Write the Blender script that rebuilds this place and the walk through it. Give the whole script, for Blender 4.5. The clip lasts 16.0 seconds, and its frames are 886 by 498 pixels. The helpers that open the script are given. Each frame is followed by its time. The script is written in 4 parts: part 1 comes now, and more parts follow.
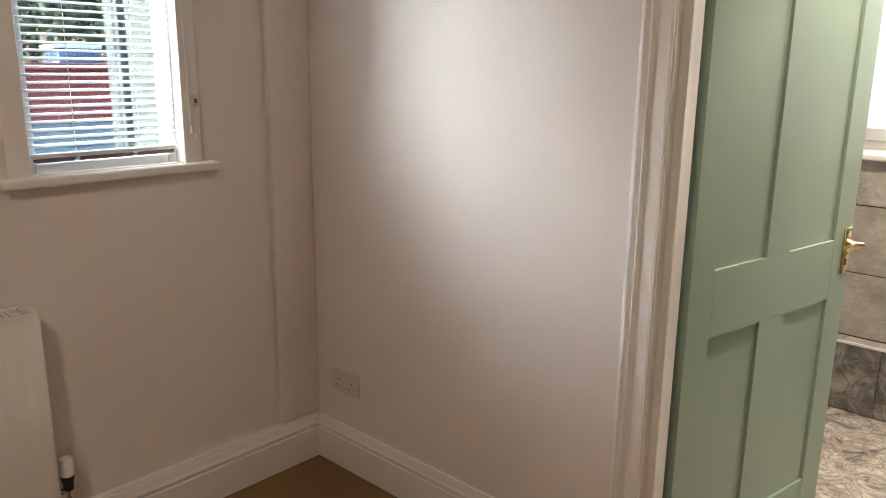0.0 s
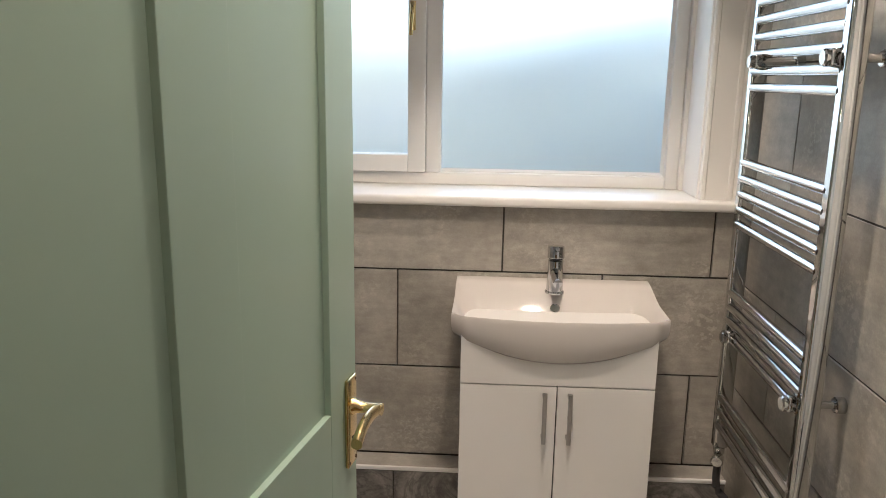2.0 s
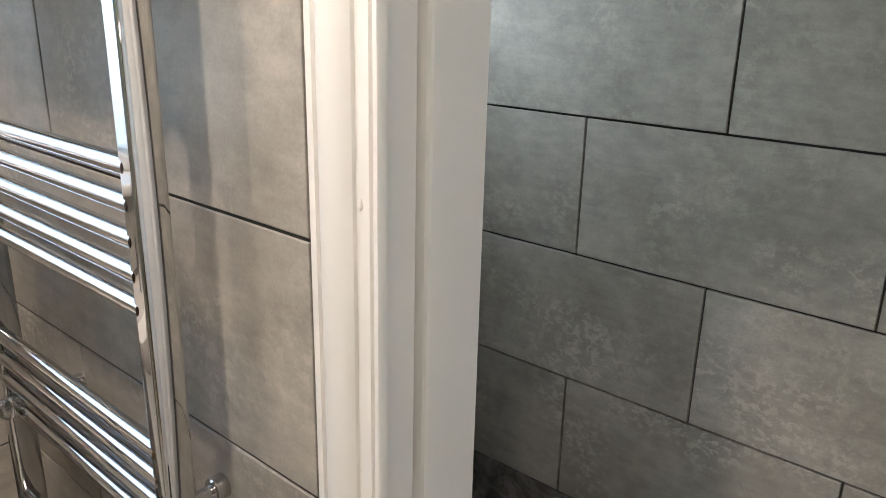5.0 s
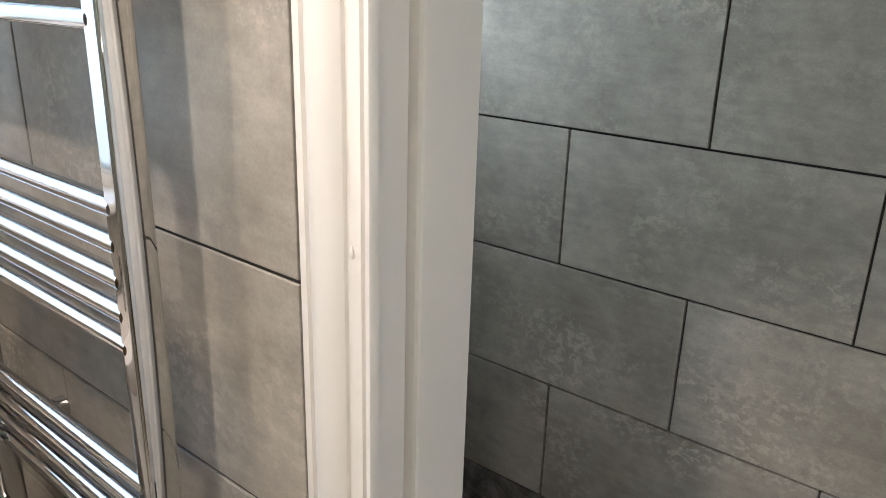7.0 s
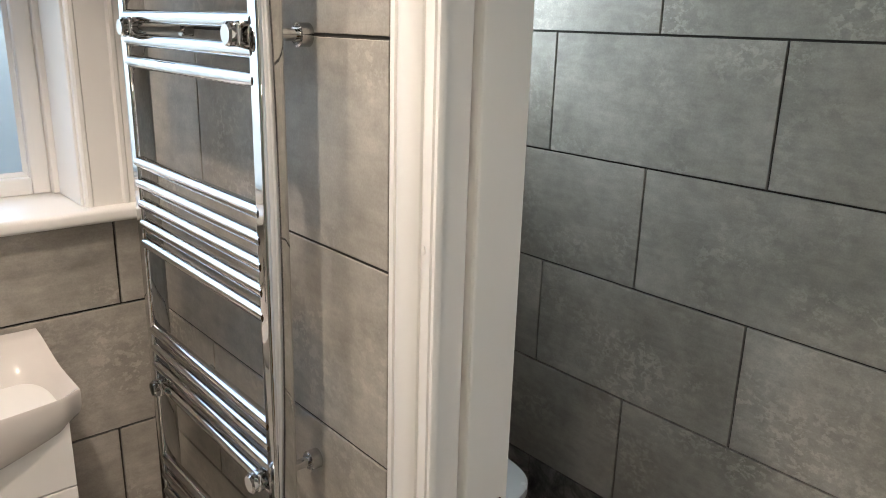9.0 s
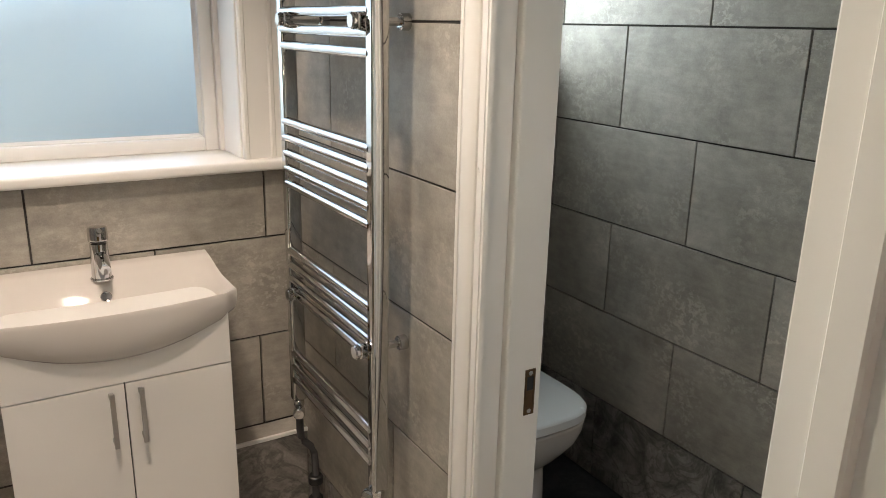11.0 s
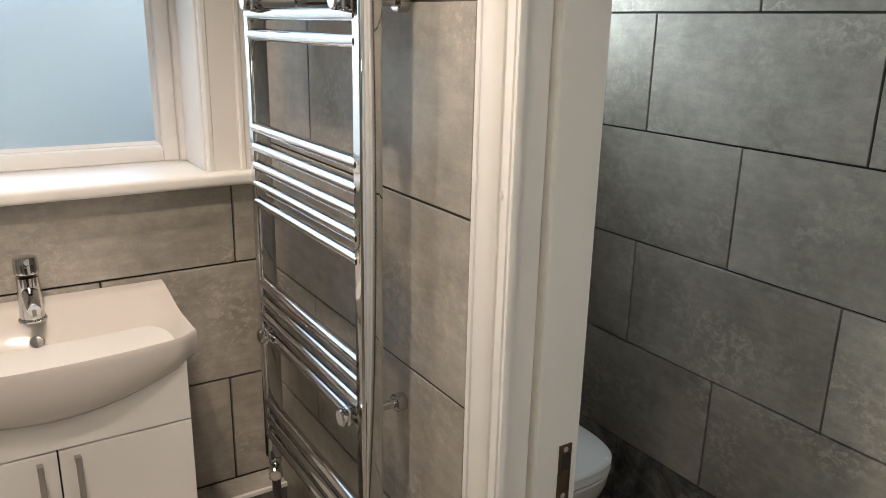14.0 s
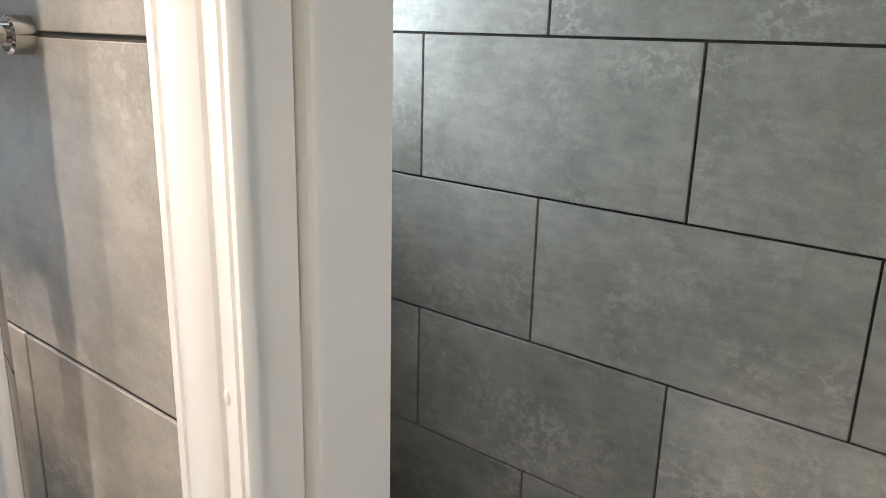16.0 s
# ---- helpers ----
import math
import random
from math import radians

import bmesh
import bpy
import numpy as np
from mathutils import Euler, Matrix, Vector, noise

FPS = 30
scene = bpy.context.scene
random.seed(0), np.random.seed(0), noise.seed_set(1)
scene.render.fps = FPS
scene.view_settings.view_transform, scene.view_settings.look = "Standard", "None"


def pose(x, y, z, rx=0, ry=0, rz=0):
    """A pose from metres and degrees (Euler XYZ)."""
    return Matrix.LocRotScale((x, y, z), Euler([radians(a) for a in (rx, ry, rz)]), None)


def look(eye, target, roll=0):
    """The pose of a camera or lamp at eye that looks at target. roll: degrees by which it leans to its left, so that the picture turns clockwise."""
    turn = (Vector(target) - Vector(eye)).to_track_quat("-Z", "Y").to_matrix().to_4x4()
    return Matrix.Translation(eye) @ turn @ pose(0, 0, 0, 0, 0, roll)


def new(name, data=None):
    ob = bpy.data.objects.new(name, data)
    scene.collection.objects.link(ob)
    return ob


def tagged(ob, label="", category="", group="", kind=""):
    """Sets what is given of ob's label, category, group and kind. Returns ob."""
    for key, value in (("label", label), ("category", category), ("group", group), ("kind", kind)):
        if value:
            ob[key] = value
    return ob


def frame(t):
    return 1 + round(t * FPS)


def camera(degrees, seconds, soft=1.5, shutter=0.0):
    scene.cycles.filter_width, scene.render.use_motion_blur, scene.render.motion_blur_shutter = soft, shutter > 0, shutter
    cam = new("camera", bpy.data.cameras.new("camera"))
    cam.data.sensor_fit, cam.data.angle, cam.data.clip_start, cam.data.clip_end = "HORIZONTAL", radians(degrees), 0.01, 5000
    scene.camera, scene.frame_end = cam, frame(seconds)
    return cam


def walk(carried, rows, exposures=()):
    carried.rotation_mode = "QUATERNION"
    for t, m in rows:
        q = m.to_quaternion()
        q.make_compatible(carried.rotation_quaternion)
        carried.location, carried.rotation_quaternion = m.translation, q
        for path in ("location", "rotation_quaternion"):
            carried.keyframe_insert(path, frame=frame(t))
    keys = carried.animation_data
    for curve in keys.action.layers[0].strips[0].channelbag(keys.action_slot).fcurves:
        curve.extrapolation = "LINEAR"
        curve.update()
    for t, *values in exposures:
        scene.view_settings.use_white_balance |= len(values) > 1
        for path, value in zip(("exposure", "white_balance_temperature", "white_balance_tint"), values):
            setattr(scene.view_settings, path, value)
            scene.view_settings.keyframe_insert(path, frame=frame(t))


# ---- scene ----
cam = camera(60.3, 16.0, soft=0.85)
PATH = [
    (0, (0.13, 0.077, 1.504), (-1.189, 1.505, 1.033), 0.6),
    (0.5, (-0.02, 0.415, 1.491), (-1.072, 2.054, 1.037), 0.8),
    (1, (-0.139, 0.849, 1.477), (-0.898, 2.645, 1.035), 0.6),
    (1.5, (-0.285, 1.225, 1.467), (-0.744, 3.12, 1.022), 0.8),
    (2, (-0.324, 1.551, 1.483), (-0.43, 3.499, 1.041), 0.9),
    (2.5, (-0.196, 1.879, 1.444), (0.067, 3.811, 0.996), 1.0),
    (3, (-0.096, 2.079, 1.444), (0.544, 3.916, 0.982), 0.7),
    (3.5, (-0.076, 2.234, 1.458), (0.908, 3.903, 0.963), 1.0),
    (4, (-0.072, 2.226, 1.46), (1.153, 3.715, 0.929), 1.0),
    (4.5, (-0.063, 2.244, 1.451), (1.304, 3.588, 0.88), 1.2),
    (5, (-0.049, 2.26, 1.452), (1.388, 3.507, 0.837), 1.3),
    (7.5, (-0.045, 2.281, 1.542), (1.419, 3.476, 0.888), 1.7),
    (8, (-0.048, 2.248, 1.572), (1.379, 3.499, 0.941), 1.9),
    (8.5, (-0.067, 2.139, 1.546), (1.28, 3.493, 0.953), 1.7),
    (9, (-0.173, 2.052, 1.55), (1.084, 3.499, 0.979), 1.6),
    (9.5, (-0.289, 1.893, 1.53), (0.877, 3.418, 0.971), 1.7),
    (10, (-0.323, 1.737, 1.522), (0.767, 3.319, 0.965), 1.6),
    (12.5, (-0.349, 1.629, 1.538), (0.628, 3.279, 0.972), 1.2),
    (13, (-0.339, 1.717, 1.555), (0.649, 3.362, 0.992), 1.1),
    (13.5, (-0.342, 1.8, 1.523), (0.665, 3.433, 0.955), 1.2),
    (14, (-0.197, 1.955, 1.495), (0.835, 3.572, 0.929), 1.2),
    (14.5, (-0.075, 2.095, 1.465), (1.012, 3.676, 0.902), 1.0),
    (15, (0.013, 2.263, 1.487), (1.203, 3.769, 0.925), 0.9),
    (15.5, (0.08, 2.32, 1.52), (1.422, 3.694, 0.962), 1.2),
    (16, (0.108, 2.313, 1.54), (1.601, 3.524, 0.989), 1.5),
]
LIGHT = [(0.0, 4.25, 6470, 10), (1.0, 3.85, 6320, 10), (1.5, 3.75, 6150, 10), (2.5, 3.3, 6150, 10), (3.0, 3.12, 6250, 10), (3.5, 3.15, 6280, 10), (4.0, 3.42, 6180, 10), (5.0, 3.84, 5900, 10), (8.0, 3.82, 5900, 10),
         (9.0, 3.7, 6050, 10), (10.0, 3.58, 6250, 10), (12.5, 3.62, 6350, 10), (14.0, 3.58, 6250, 10), (15.0, 3.55, 6150, 10), (16.0, 3.98, 5900, 10)]
walk(cam, [(t, look(eye, target, roll)) for t, eye, target, roll in PATH], LIGHT)

# ---- world and large lights ----
world = bpy.data.worlds.new("sky")
scene.world = world
world.use_nodes = True
wn = world.node_tree
sky = wn.nodes.new("ShaderNodeTexSky")
sky.sky_type, sky.sun_disc = "NISHITA", False
sky.sun_elevation, sky.sun_rotation = radians(19), radians(216)
sky.air_density, sky.dust_density = 1.0, 4.0
wn.nodes["Background"].inputs["Strength"].default_value = 0.15
wn.links.new(sky.outputs[0], wn.nodes["Background"].inputs["Color"])
sun_data = bpy.data.lights.new("sun", "SUN")
sun_data.energy, sun_data.angle, sun_data.color = 2.5, radians(58), (0.92, 0.96, 1.0)
sun = new("sun", sun_data)
sun.matrix_world = look((-5.5, -7.6, 3.2), (0, 0, 0))

WARM = (1.0, 0.815, 0.65)


# ---- material helpers ----
def material(name):
    m = bpy.data.materials.new(name)
    m.use_nodes = True
    nt = m.node_tree
    return m, nt, nt.nodes["Principled BSDF"]


def node(nt, kind, **values):
    n = nt.nodes.new(kind)
    for key, v in values.items():
        n.inputs[key.replace("_", " ")].default_value = v
    return n


def ramp(nt, src, stops):
    r = nt.nodes.new("ShaderNodeValToRGB")
    e = r.color_ramp.elements
    e[0].position, e[0].color = stops[0][0], (*stops[0][1], 1)
    e[1].position, e[1].color = stops[-1][0], (*stops[-1][1], 1)
    for p, c in stops[1:-1]:
        e.new(p).color = (*c, 1)
    nt.links.new(src, r.inputs[0])
    return r.outputs[0]


def mix(nt, fac, a, b, mode="MIX"):
    m = nt.nodes.new("ShaderNodeMix")
    m.data_type, m.blend_type = "RGBA", mode
    for sock, v in ((m.inputs[0], fac), (m.inputs[6], a), (m.inputs[7], b)):
        if isinstance(v, (int, float)):
            sock.default_value = v
        elif isinstance(v, tuple):
            sock.default_value = (*v, 1)
        else:
            nt.links.new(v, sock)
    return m.outputs[2]


def coords(nt, per_object=False, scale=(1, 1, 1)):
    """World-size coordinates; per_object moves each piece to a part of the pattern of its own."""
    tc = nt.nodes.new("ShaderNodeTexCoord")
    mp = nt.nodes.new("ShaderNodeMapping")
    mp.inputs["Scale"].default_value = scale
    nt.links.new(tc.outputs["Object"], mp.inputs["Vector"])
    if per_object:
        info = nt.nodes.new("ShaderNodeObjectInfo")
        mul = nt.nodes.new("ShaderNodeMath")
        mul.operation = "MULTIPLY"
        mul.inputs[1].default_value = 37.0
        nt.links.new(info.outputs["Random"], mul.inputs[0])
        comb = nt.nodes.new("ShaderNodeCombineXYZ")
        for i in range(3):
            nt.links.new(mul.outputs[0], comb.inputs[i])
        nt.links.new(comb.outputs[0], mp.inputs["Location"])
    return mp.outputs[0]


def noise_tex(nt, vec, scale, detail=4.0, rough=0.55, distort=0.0):
    n = node(nt, "ShaderNodeTexNoise", Scale=scale, Detail=detail, Roughness=rough, Distortion=distort)
    nt.links.new(vec, n.inputs["Vector"])
    return n.outputs["Fac"]


def bump(nt, bsdf, height, strength, distance=0.001):
    b = node(nt, "ShaderNodeBump", Strength=strength, Distance=distance)
    nt.links.new(height, b.inputs["Height"])
    nt.links.new(b.outputs[0], bsdf.inputs["Normal"])


def painted(name, colour, rough, wear=0.06, grain=220.0, strength=0.12, spec=0.5, stretch=(1, 1, 1)):
    m, nt, p = material(name)
    v = coords(nt, scale=stretch)
    big = noise_tex(nt, v, 1.7, 3)
    small = noise_tex(nt, v, grain, 3)
    dark = tuple(c * (1 - wear) for c in colour)
    light = tuple(min(1, c * (1 + wear * 0.5)) for c in colour)
    nt.links.new(ramp(nt, big, [(0.3, dark), (0.7, light)]), p.inputs["Base Color"])
    rr = ramp(nt, noise_tex(nt, v, 9.0, 3), [(0.3, (rough * 0.9,) * 3), (0.75, (min(1, rough * 1.15),) * 3)])
    nt.links.new(rr, p.inputs["Roughness"])
    p.inputs["Specular IOR Level"].default_value = spec
    bump(nt, p, small, strength, 0.0006)
    return m


def metal(name, colour, rough, wear=0.3):
    m, nt, p = material(name)
    p.inputs["Metallic"].default_value = 1.0
    v = coords(nt)
    nt.links.new(ramp(nt, noise_tex(nt, v, 40, 4), [(0.35, tuple(c * 0.93 for c in colour)), (0.7, colour)]), p.inputs["Base Color"])
    nt.links.new(ramp(nt, noise_tex(nt, v, 14, 4), [(0.4, (rough,) * 3), (0.8, (rough * (1 + wear),) * 3)]), p.inputs["Roughness"])
    return m


def concrete_tile(name, lo, mid, hi, rough=0.42):
    """Concrete-look porcelain: soft clouds, pale worn flecks, fine grain."""
    m, nt, p = material(name)
    v = coords(nt, True)
    cloud = noise_tex(nt, v, 3.4, 6, 0.62, 0.25)
    c = ramp(nt, cloud, [(0.30, lo), (0.52, mid), (0.72, hi)])
    blotch = noise_tex(nt, coords(nt, True, (1, 1, 1.35)), 21, 5, 0.62, 0.15)
    c = mix(nt, 0.42, c, ramp(nt, blotch, [(0.34, (0.36, 0.36, 0.36)), (0.66, (0.64, 0.64, 0.64))]), "OVERLAY")
    where = ramp(nt, noise_tex(nt, v, 4.2, 3), [(0.46, (0, 0, 0)), (0.68, (1, 1, 1))])
    fleck = ramp(nt, noise_tex(nt, coords(nt, True, (1, 1, 1.25)), 58, 6, 0.62, 0.30), [(0.50, (0, 0, 0)), (0.585, (1, 1, 1))])
    both = mix(nt, 1.0, where, fleck, "MULTIPLY")
    c = mix(nt, mix(nt, 1.0, both, (0.46, 0.46, 0.46), "MULTIPLY"), c, tuple(min(1, x * 1.42) for x in hi))
    streak = noise_tex(nt, coords(nt, True, (11, 11, 70)), 1.0, 4)
    c = mix(nt, 0.20, c, ramp(nt, streak, [(0.35, (0.36, 0.36, 0.36)), (0.65, (0.64, 0.64, 0.64))]), "OVERLAY")
    grain = noise_tex(nt, v, 260, 3)
    c = mix(nt, 0.25, c, ramp(nt, grain, [(0.3, (0.36, 0.36, 0.36)), (0.7, (0.64, 0.64, 0.64))]), "OVERLAY")
    nt.links.new(c, p.inputs["Base Color"])
    nt.links.new(ramp(nt, cloud, [(0.3, (rough * 0.85,) * 3), (0.7, (rough * 1.2,) * 3)]), p.inputs["Roughness"])
    bump(nt, p, grain, 0.12, 0.0006)
    return m


def marble(name, base, dark, pale, scale, rough, per_object=True):
    m, nt, p = material(name)
    v = coords(nt, per_object)
    warp = noise_tex(nt, v, 3.0 * scale, 6, 0.65, 1.6)
    c = ramp(nt, warp, [(0.30, dark), (0.45, base), (0.62, pale)])
    vein = noise_tex(nt, v, 4.0 * scale, 8, 0.6, 2.6)
    lines = ramp(nt, vein, [(0.44, (0, 0, 0)), (0.50, (1, 1, 1)), (0.56, (0, 0, 0))])
    c = mix(nt, mix(nt, 1.0, lines, (0.55, 0.55, 0.55), "MULTIPLY"), c, dark)
    grain = noise_tex(nt, v, 90 * scale, 4)
    c = mix(nt, 0.3, c, ramp(nt, grain, [(0.3, (0.3, 0.3, 0.3)), (0.7, (0.7, 0.7, 0.7))]), "OVERLAY")
    nt.links.new(c, p.inputs["Base Color"])
    nt.links.new(ramp(nt, warp, [(0.3, (rough,) * 3), (0.7, (rough * 1.4,) * 3)]), p.inputs["Roughness"])
    bump(nt, p, warp, 0.15, 0.002)
    return m


WALL = painted("bedroom_wall_paint", (0.77, 0.725, 0.69), 0.38, 0.04, 320, 0.10)
CEIL = painted("ceiling_paint", (0.80, 0.79, 0.76), 0.8, 0.03)
TRIM = painted("white_gloss_trim", (0.80, 0.78, 0.745), 0.32, 0.03, 60, 0.03, stretch=(1, 1, 0.08))
UPVC = painted("white_window_plastic", (0.80, 0.79, 0.77), 0.32, 0.03, 150, 0.03)
GREEN = painted("sage_green_paint", (0.315, 0.415, 0.335), 0.33, 0.05, 90, 0.08, stretch=(1, 1, 0.1))
CERAMIC = painted("glazed_ceramic", (0.64, 0.60, 0.565), 0.08, 0.02, 20, 0.01)
LACQUER = painted("white_cabinet_lacquer", (0.83, 0.81, 0.78), 0.22, 0.03, 50, 0.02)
SEATP = painted("white_toilet_plastic", (0.78, 0.80, 0.82), 0.25, 0.03, 50, 0.02)
CHROME = metal("chrome", (0.62, 0.622, 0.62), 0.04)
BRASS = metal("polished_brass", (0.78, 0.60, 0.30), 0.16)
STEEL = metal("brushed_handle_steel", (0.50, 0.49, 0.48), 0.34)
OLDBRASS = metal("stained_strike_brass", (0.15, 0.10, 0.06), 0.42, 0.8)
# black for plastic parts, and for shade in gaps and holes
BLACK = painted("black_plastic_and_gap_shade", (0.015, 0.015, 0.016), 0.45, 0.1)
GREYPIPE = painted("grey_pipe_sleeve", (0.07, 0.07, 0.075), 0.6, 0.1)
SOCKET = painted("socket_plastic", (0.66, 0.60, 0.57), 0.35, 0.03)
BLIND = painted("blind_slat_enamel", (0.74, 0.79, 0.82), 0.35, 0.03)
BLINDRAIL = painted("blind_rail_end", (0.16, 0.12, 0.12), 0.5, 0.1)
TILE = concrete_tile("concrete_look_tile", (0.255, 0.237, 0.207), (0.355, 0.331, 0.291), (0.455, 0.427, 0.378))
GROUT = painted("dark_grout", (0.078, 0.072, 0.065), 0.9, 0.2, 400, 0.4)
DARKTILE = marble("dark_marble_tile", (0.18, 0.168, 0.155), (0.045, 0.042, 0.040), (0.35, 0.325, 0.295), 1.5, 0.28)
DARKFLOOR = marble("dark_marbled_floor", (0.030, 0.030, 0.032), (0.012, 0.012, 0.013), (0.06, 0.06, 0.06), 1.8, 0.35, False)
FLOORM = marble("marbled_floor", (0.50, 0.46, 0.41), (0.075, 0.068, 0.065), (0.74, 0.69, 0.61), 2.4, 0.30, False)
CARPET = painted("tan_carpet", (0.24, 0.155, 0.075), 0.95, 0.14, 420, 1.0, 0.1)
BRICK = painted("red_fence_paint", (0.42, 0.075, 0.075), 0.8, 0.2, 30, 0.4)
CARBLUE = painted("blue_car_paint", (0.04, 0.07, 0.13), 0.25, 0.05)
CARGLASS = painted("dark_car_glass", (0.30, 0.36, 0.42), 0.1, 0.05)
TYRE = painted("tyre_rubber", (0.02, 0.02, 0.02), 0.8, 0.1)
LEAF = painted("leaf_green", (0.095, 0.125, 0.055), 0.6, 0.4, 12, 0.2)
BARK = painted("bark", (0.10, 0.075, 0.055), 0.9, 0.3, 40, 0.8)
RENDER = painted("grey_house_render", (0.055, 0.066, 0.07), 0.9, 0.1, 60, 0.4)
# very dark grey: the reveal's shade is put into its colour
REVEAL = painted("reveal_shade_paint", (0.048, 0.06, 0.064), 0.8, 0.15, 40, 0.3)
GROUND = painted("concrete_ground", (0.13, 0.135, 0.14), 0.9, 0.2, 90, 0.6)
FENCE = painted("grey_blue_fence_paint", (0.22, 0.28, 0.34), 0.7, 0.1, 30, 0.3)
SHEDP = painted("added_shed_blue_grey", (0.098, 0.126, 0.145), 0.8, 0.15, 30, 0.3)
ROOF = painted("slate_roof", (0.07, 0.075, 0.085), 0.7, 0.2, 20, 0.4)


def glass(name, rough, ior=1.45, tint=(1, 1, 1)):
    m, nt, p = material(name)
    p.inputs["Base Color"].default_value = (*tint, 1)
    p.inputs["Transmission Weight"].default_value = 1.0
    p.inputs["IOR"].default_value = ior
    p.inputs["Roughness"].default_value = rough
    if rough > 0.1:
        bump(nt, p, noise_tex(nt, coords(nt), 380, 2), 0.15, 0.0005)
    return m


FROST = glass("frosted_glass", 0.40, 1.25, (0.485, 0.50, 0.505))
CLEAR = glass("clear_glass", 0.0, 1.45, (0.30, 0.36, 0.38))


def glow(name, colour, strength):
    m, nt, p = material(name)
    p.inputs["Emission Color"].default_value = (*colour, 1)
    p.inputs["Emission Strength"].default_value = strength
    return m


LAMPGLOW = glow("lamp_lens_glow", WARM, 14.0)
# glow of the added bedroom fill dome
DOMEGLOW = glow("fill_dome_glow", (1.0, 0.77, 0.60), 3.9)


# ---- mesh helpers ----
def finish(name, bm, mat, parent=None, label="", smooth=False):
    me = bpy.data.meshes.new(name)
    bm.normal_update()
    bm.to_mesh(me)
    bm.free()
    me.materials.append(mat)
    if smooth:
        for p in me.polygons:
            p.use_smooth = True
        me.set_sharp_from_angle(angle=radians(38))
    ob = new(name, me)
    if parent:
        ob.parent = parent
    if label:
        tagged(ob, label)
    return ob


def part(name, bm, mat, parent, label="", smooth=False):
    return finish(name, bm, mat, parent, label, smooth)


def thing(name, label, category, at=(0, 0, 0), group="", kind=""):
    ob = new(name)
    ob.location = at
    return tagged(ob, label, category, group, kind)


def structure(name, bm, mat, label, smooth=False):
    return tagged(finish(name, bm, mat, None, "", smooth), label, "", "", "structure")


def add_box(bm, lo, hi, bevel=0.0, seg=2):
    vs = [bm.verts.new((x, y, z)) for x in (lo[0], hi[0]) for y in (lo[1], hi[1]) for z in (lo[2], hi[2])]
    fs = [bm.faces.new([vs[i] for i in f]) for f in ((0, 1, 3, 2), (4, 6, 7, 5), (0, 4, 5, 1), (2, 3, 7, 6), (0, 2, 6, 4), (1, 5, 7, 3))]
    if bevel:
        es = list({e for f in fs for e in f.edges})
        bmesh.ops.bevel(bm, geom=es, offset=bevel, segments=seg, affect="EDGES", profile=0.5)
    return bm


def box(lo, hi, bevel=0.0, seg=2):
    return add_box(bmesh.new(), lo, hi, bevel, seg)


def sweep(bm, path, ring, closed_ends=True):
    """A ring of (a, b) offsets carried along the points of path."""
    path = [Vector(p) for p in path]
    rows = []
    ref = Vector((0, 0, 1))
    for i, p in enumerate(path):
        d = (path[min(i + 1, len(path) - 1)] - path[max(i - 1, 0)]).normalized()
        r = Vector((0, 1, 0)) if abs(d.dot(ref)) > 0.95 else ref
        a = d.cross(r).normalized()
        b = a.cross(d).normalized()
        rows.append([bm.verts.new(p + a * u + b * v) for u, v in ring(i)])
    n = len(rows[0])
    for r0, r1 in zip(rows, rows[1:]):
        for k in range(n):
            bm.faces.new((r0[k], r0[(k + 1) % n], r1[(k + 1) % n], r1[k]))
    if closed_ends:
        bm.faces.new(rows[0][::-1])
        bm.faces.new(rows[-1])
    bmesh.ops.recalc_face_normals(bm, faces=bm.faces[:])
    return bm


def circle(r, n=16):
    return [(r * math.cos(2 * math.pi * k / n), r * math.sin(2 * math.pi * k / n)) for k in range(n)]


def tube(path, r, n=16):
    c = circle(r, n)
    return sweep(bmesh.new(), path, lambda i: c)


def lathe(axis_at, direction, stations, n=24):
    """Rings of (distance, radius) along a direction."""
    d = Vector(direction).normalized()
    return sweep(bmesh.new(), [Vector(axis_at) + d * s for s, _ in stations], lambda i: circle(stations[i][1], n))


def profile_run(points, start, end, across, out):
    """A closed moulding profile of (across, out) points extruded from start to end."""
    bm = bmesh.new()
    across, out, start, end = Vector(across), Vector(out), Vector(start), Vector(end)
    a = [bm.verts.new(start + across * u + out * v) for u, v in points]
    b = [bm.verts.new(end + across * u + out * v) for u, v in points]
    n = len(points)
    for k in range(n):
        bm.faces.new((a[k], a[(k + 1) % n], b[(k + 1) % n], b[k]))
    bm.faces.new(a[::-1])
    bm.faces.new(b)
    bmesh.ops.recalc_face_normals(bm, faces=bm.faces[:])
    return bm


# ---- the plan ----
BED_N, BATH_S = 1.775, 1.925          # faces of the wall between bedroom and bathroom
NORTH = 3.737                         # tiled face of the bathroom's window wall
EAST = 0.412                          # tiled face of the wall with the towel rail
WC_E = 1.363                          # tiled far wall of the toilet room
WEST = -2.113                         # bedroom window wall
TOP = 2.40
DOOR_L, DOOR_R = -0.747, 0.085        # main doorway between its linings
WC_N, WC_S = 2.730, 1.985             # toilet doorway between its linings


def wall(name, boxes, mat, label):
    bm = bmesh.new()
    for lo, hi in boxes:
        add_box(bm, lo, hi)
    return structure(name, bm, mat, label)


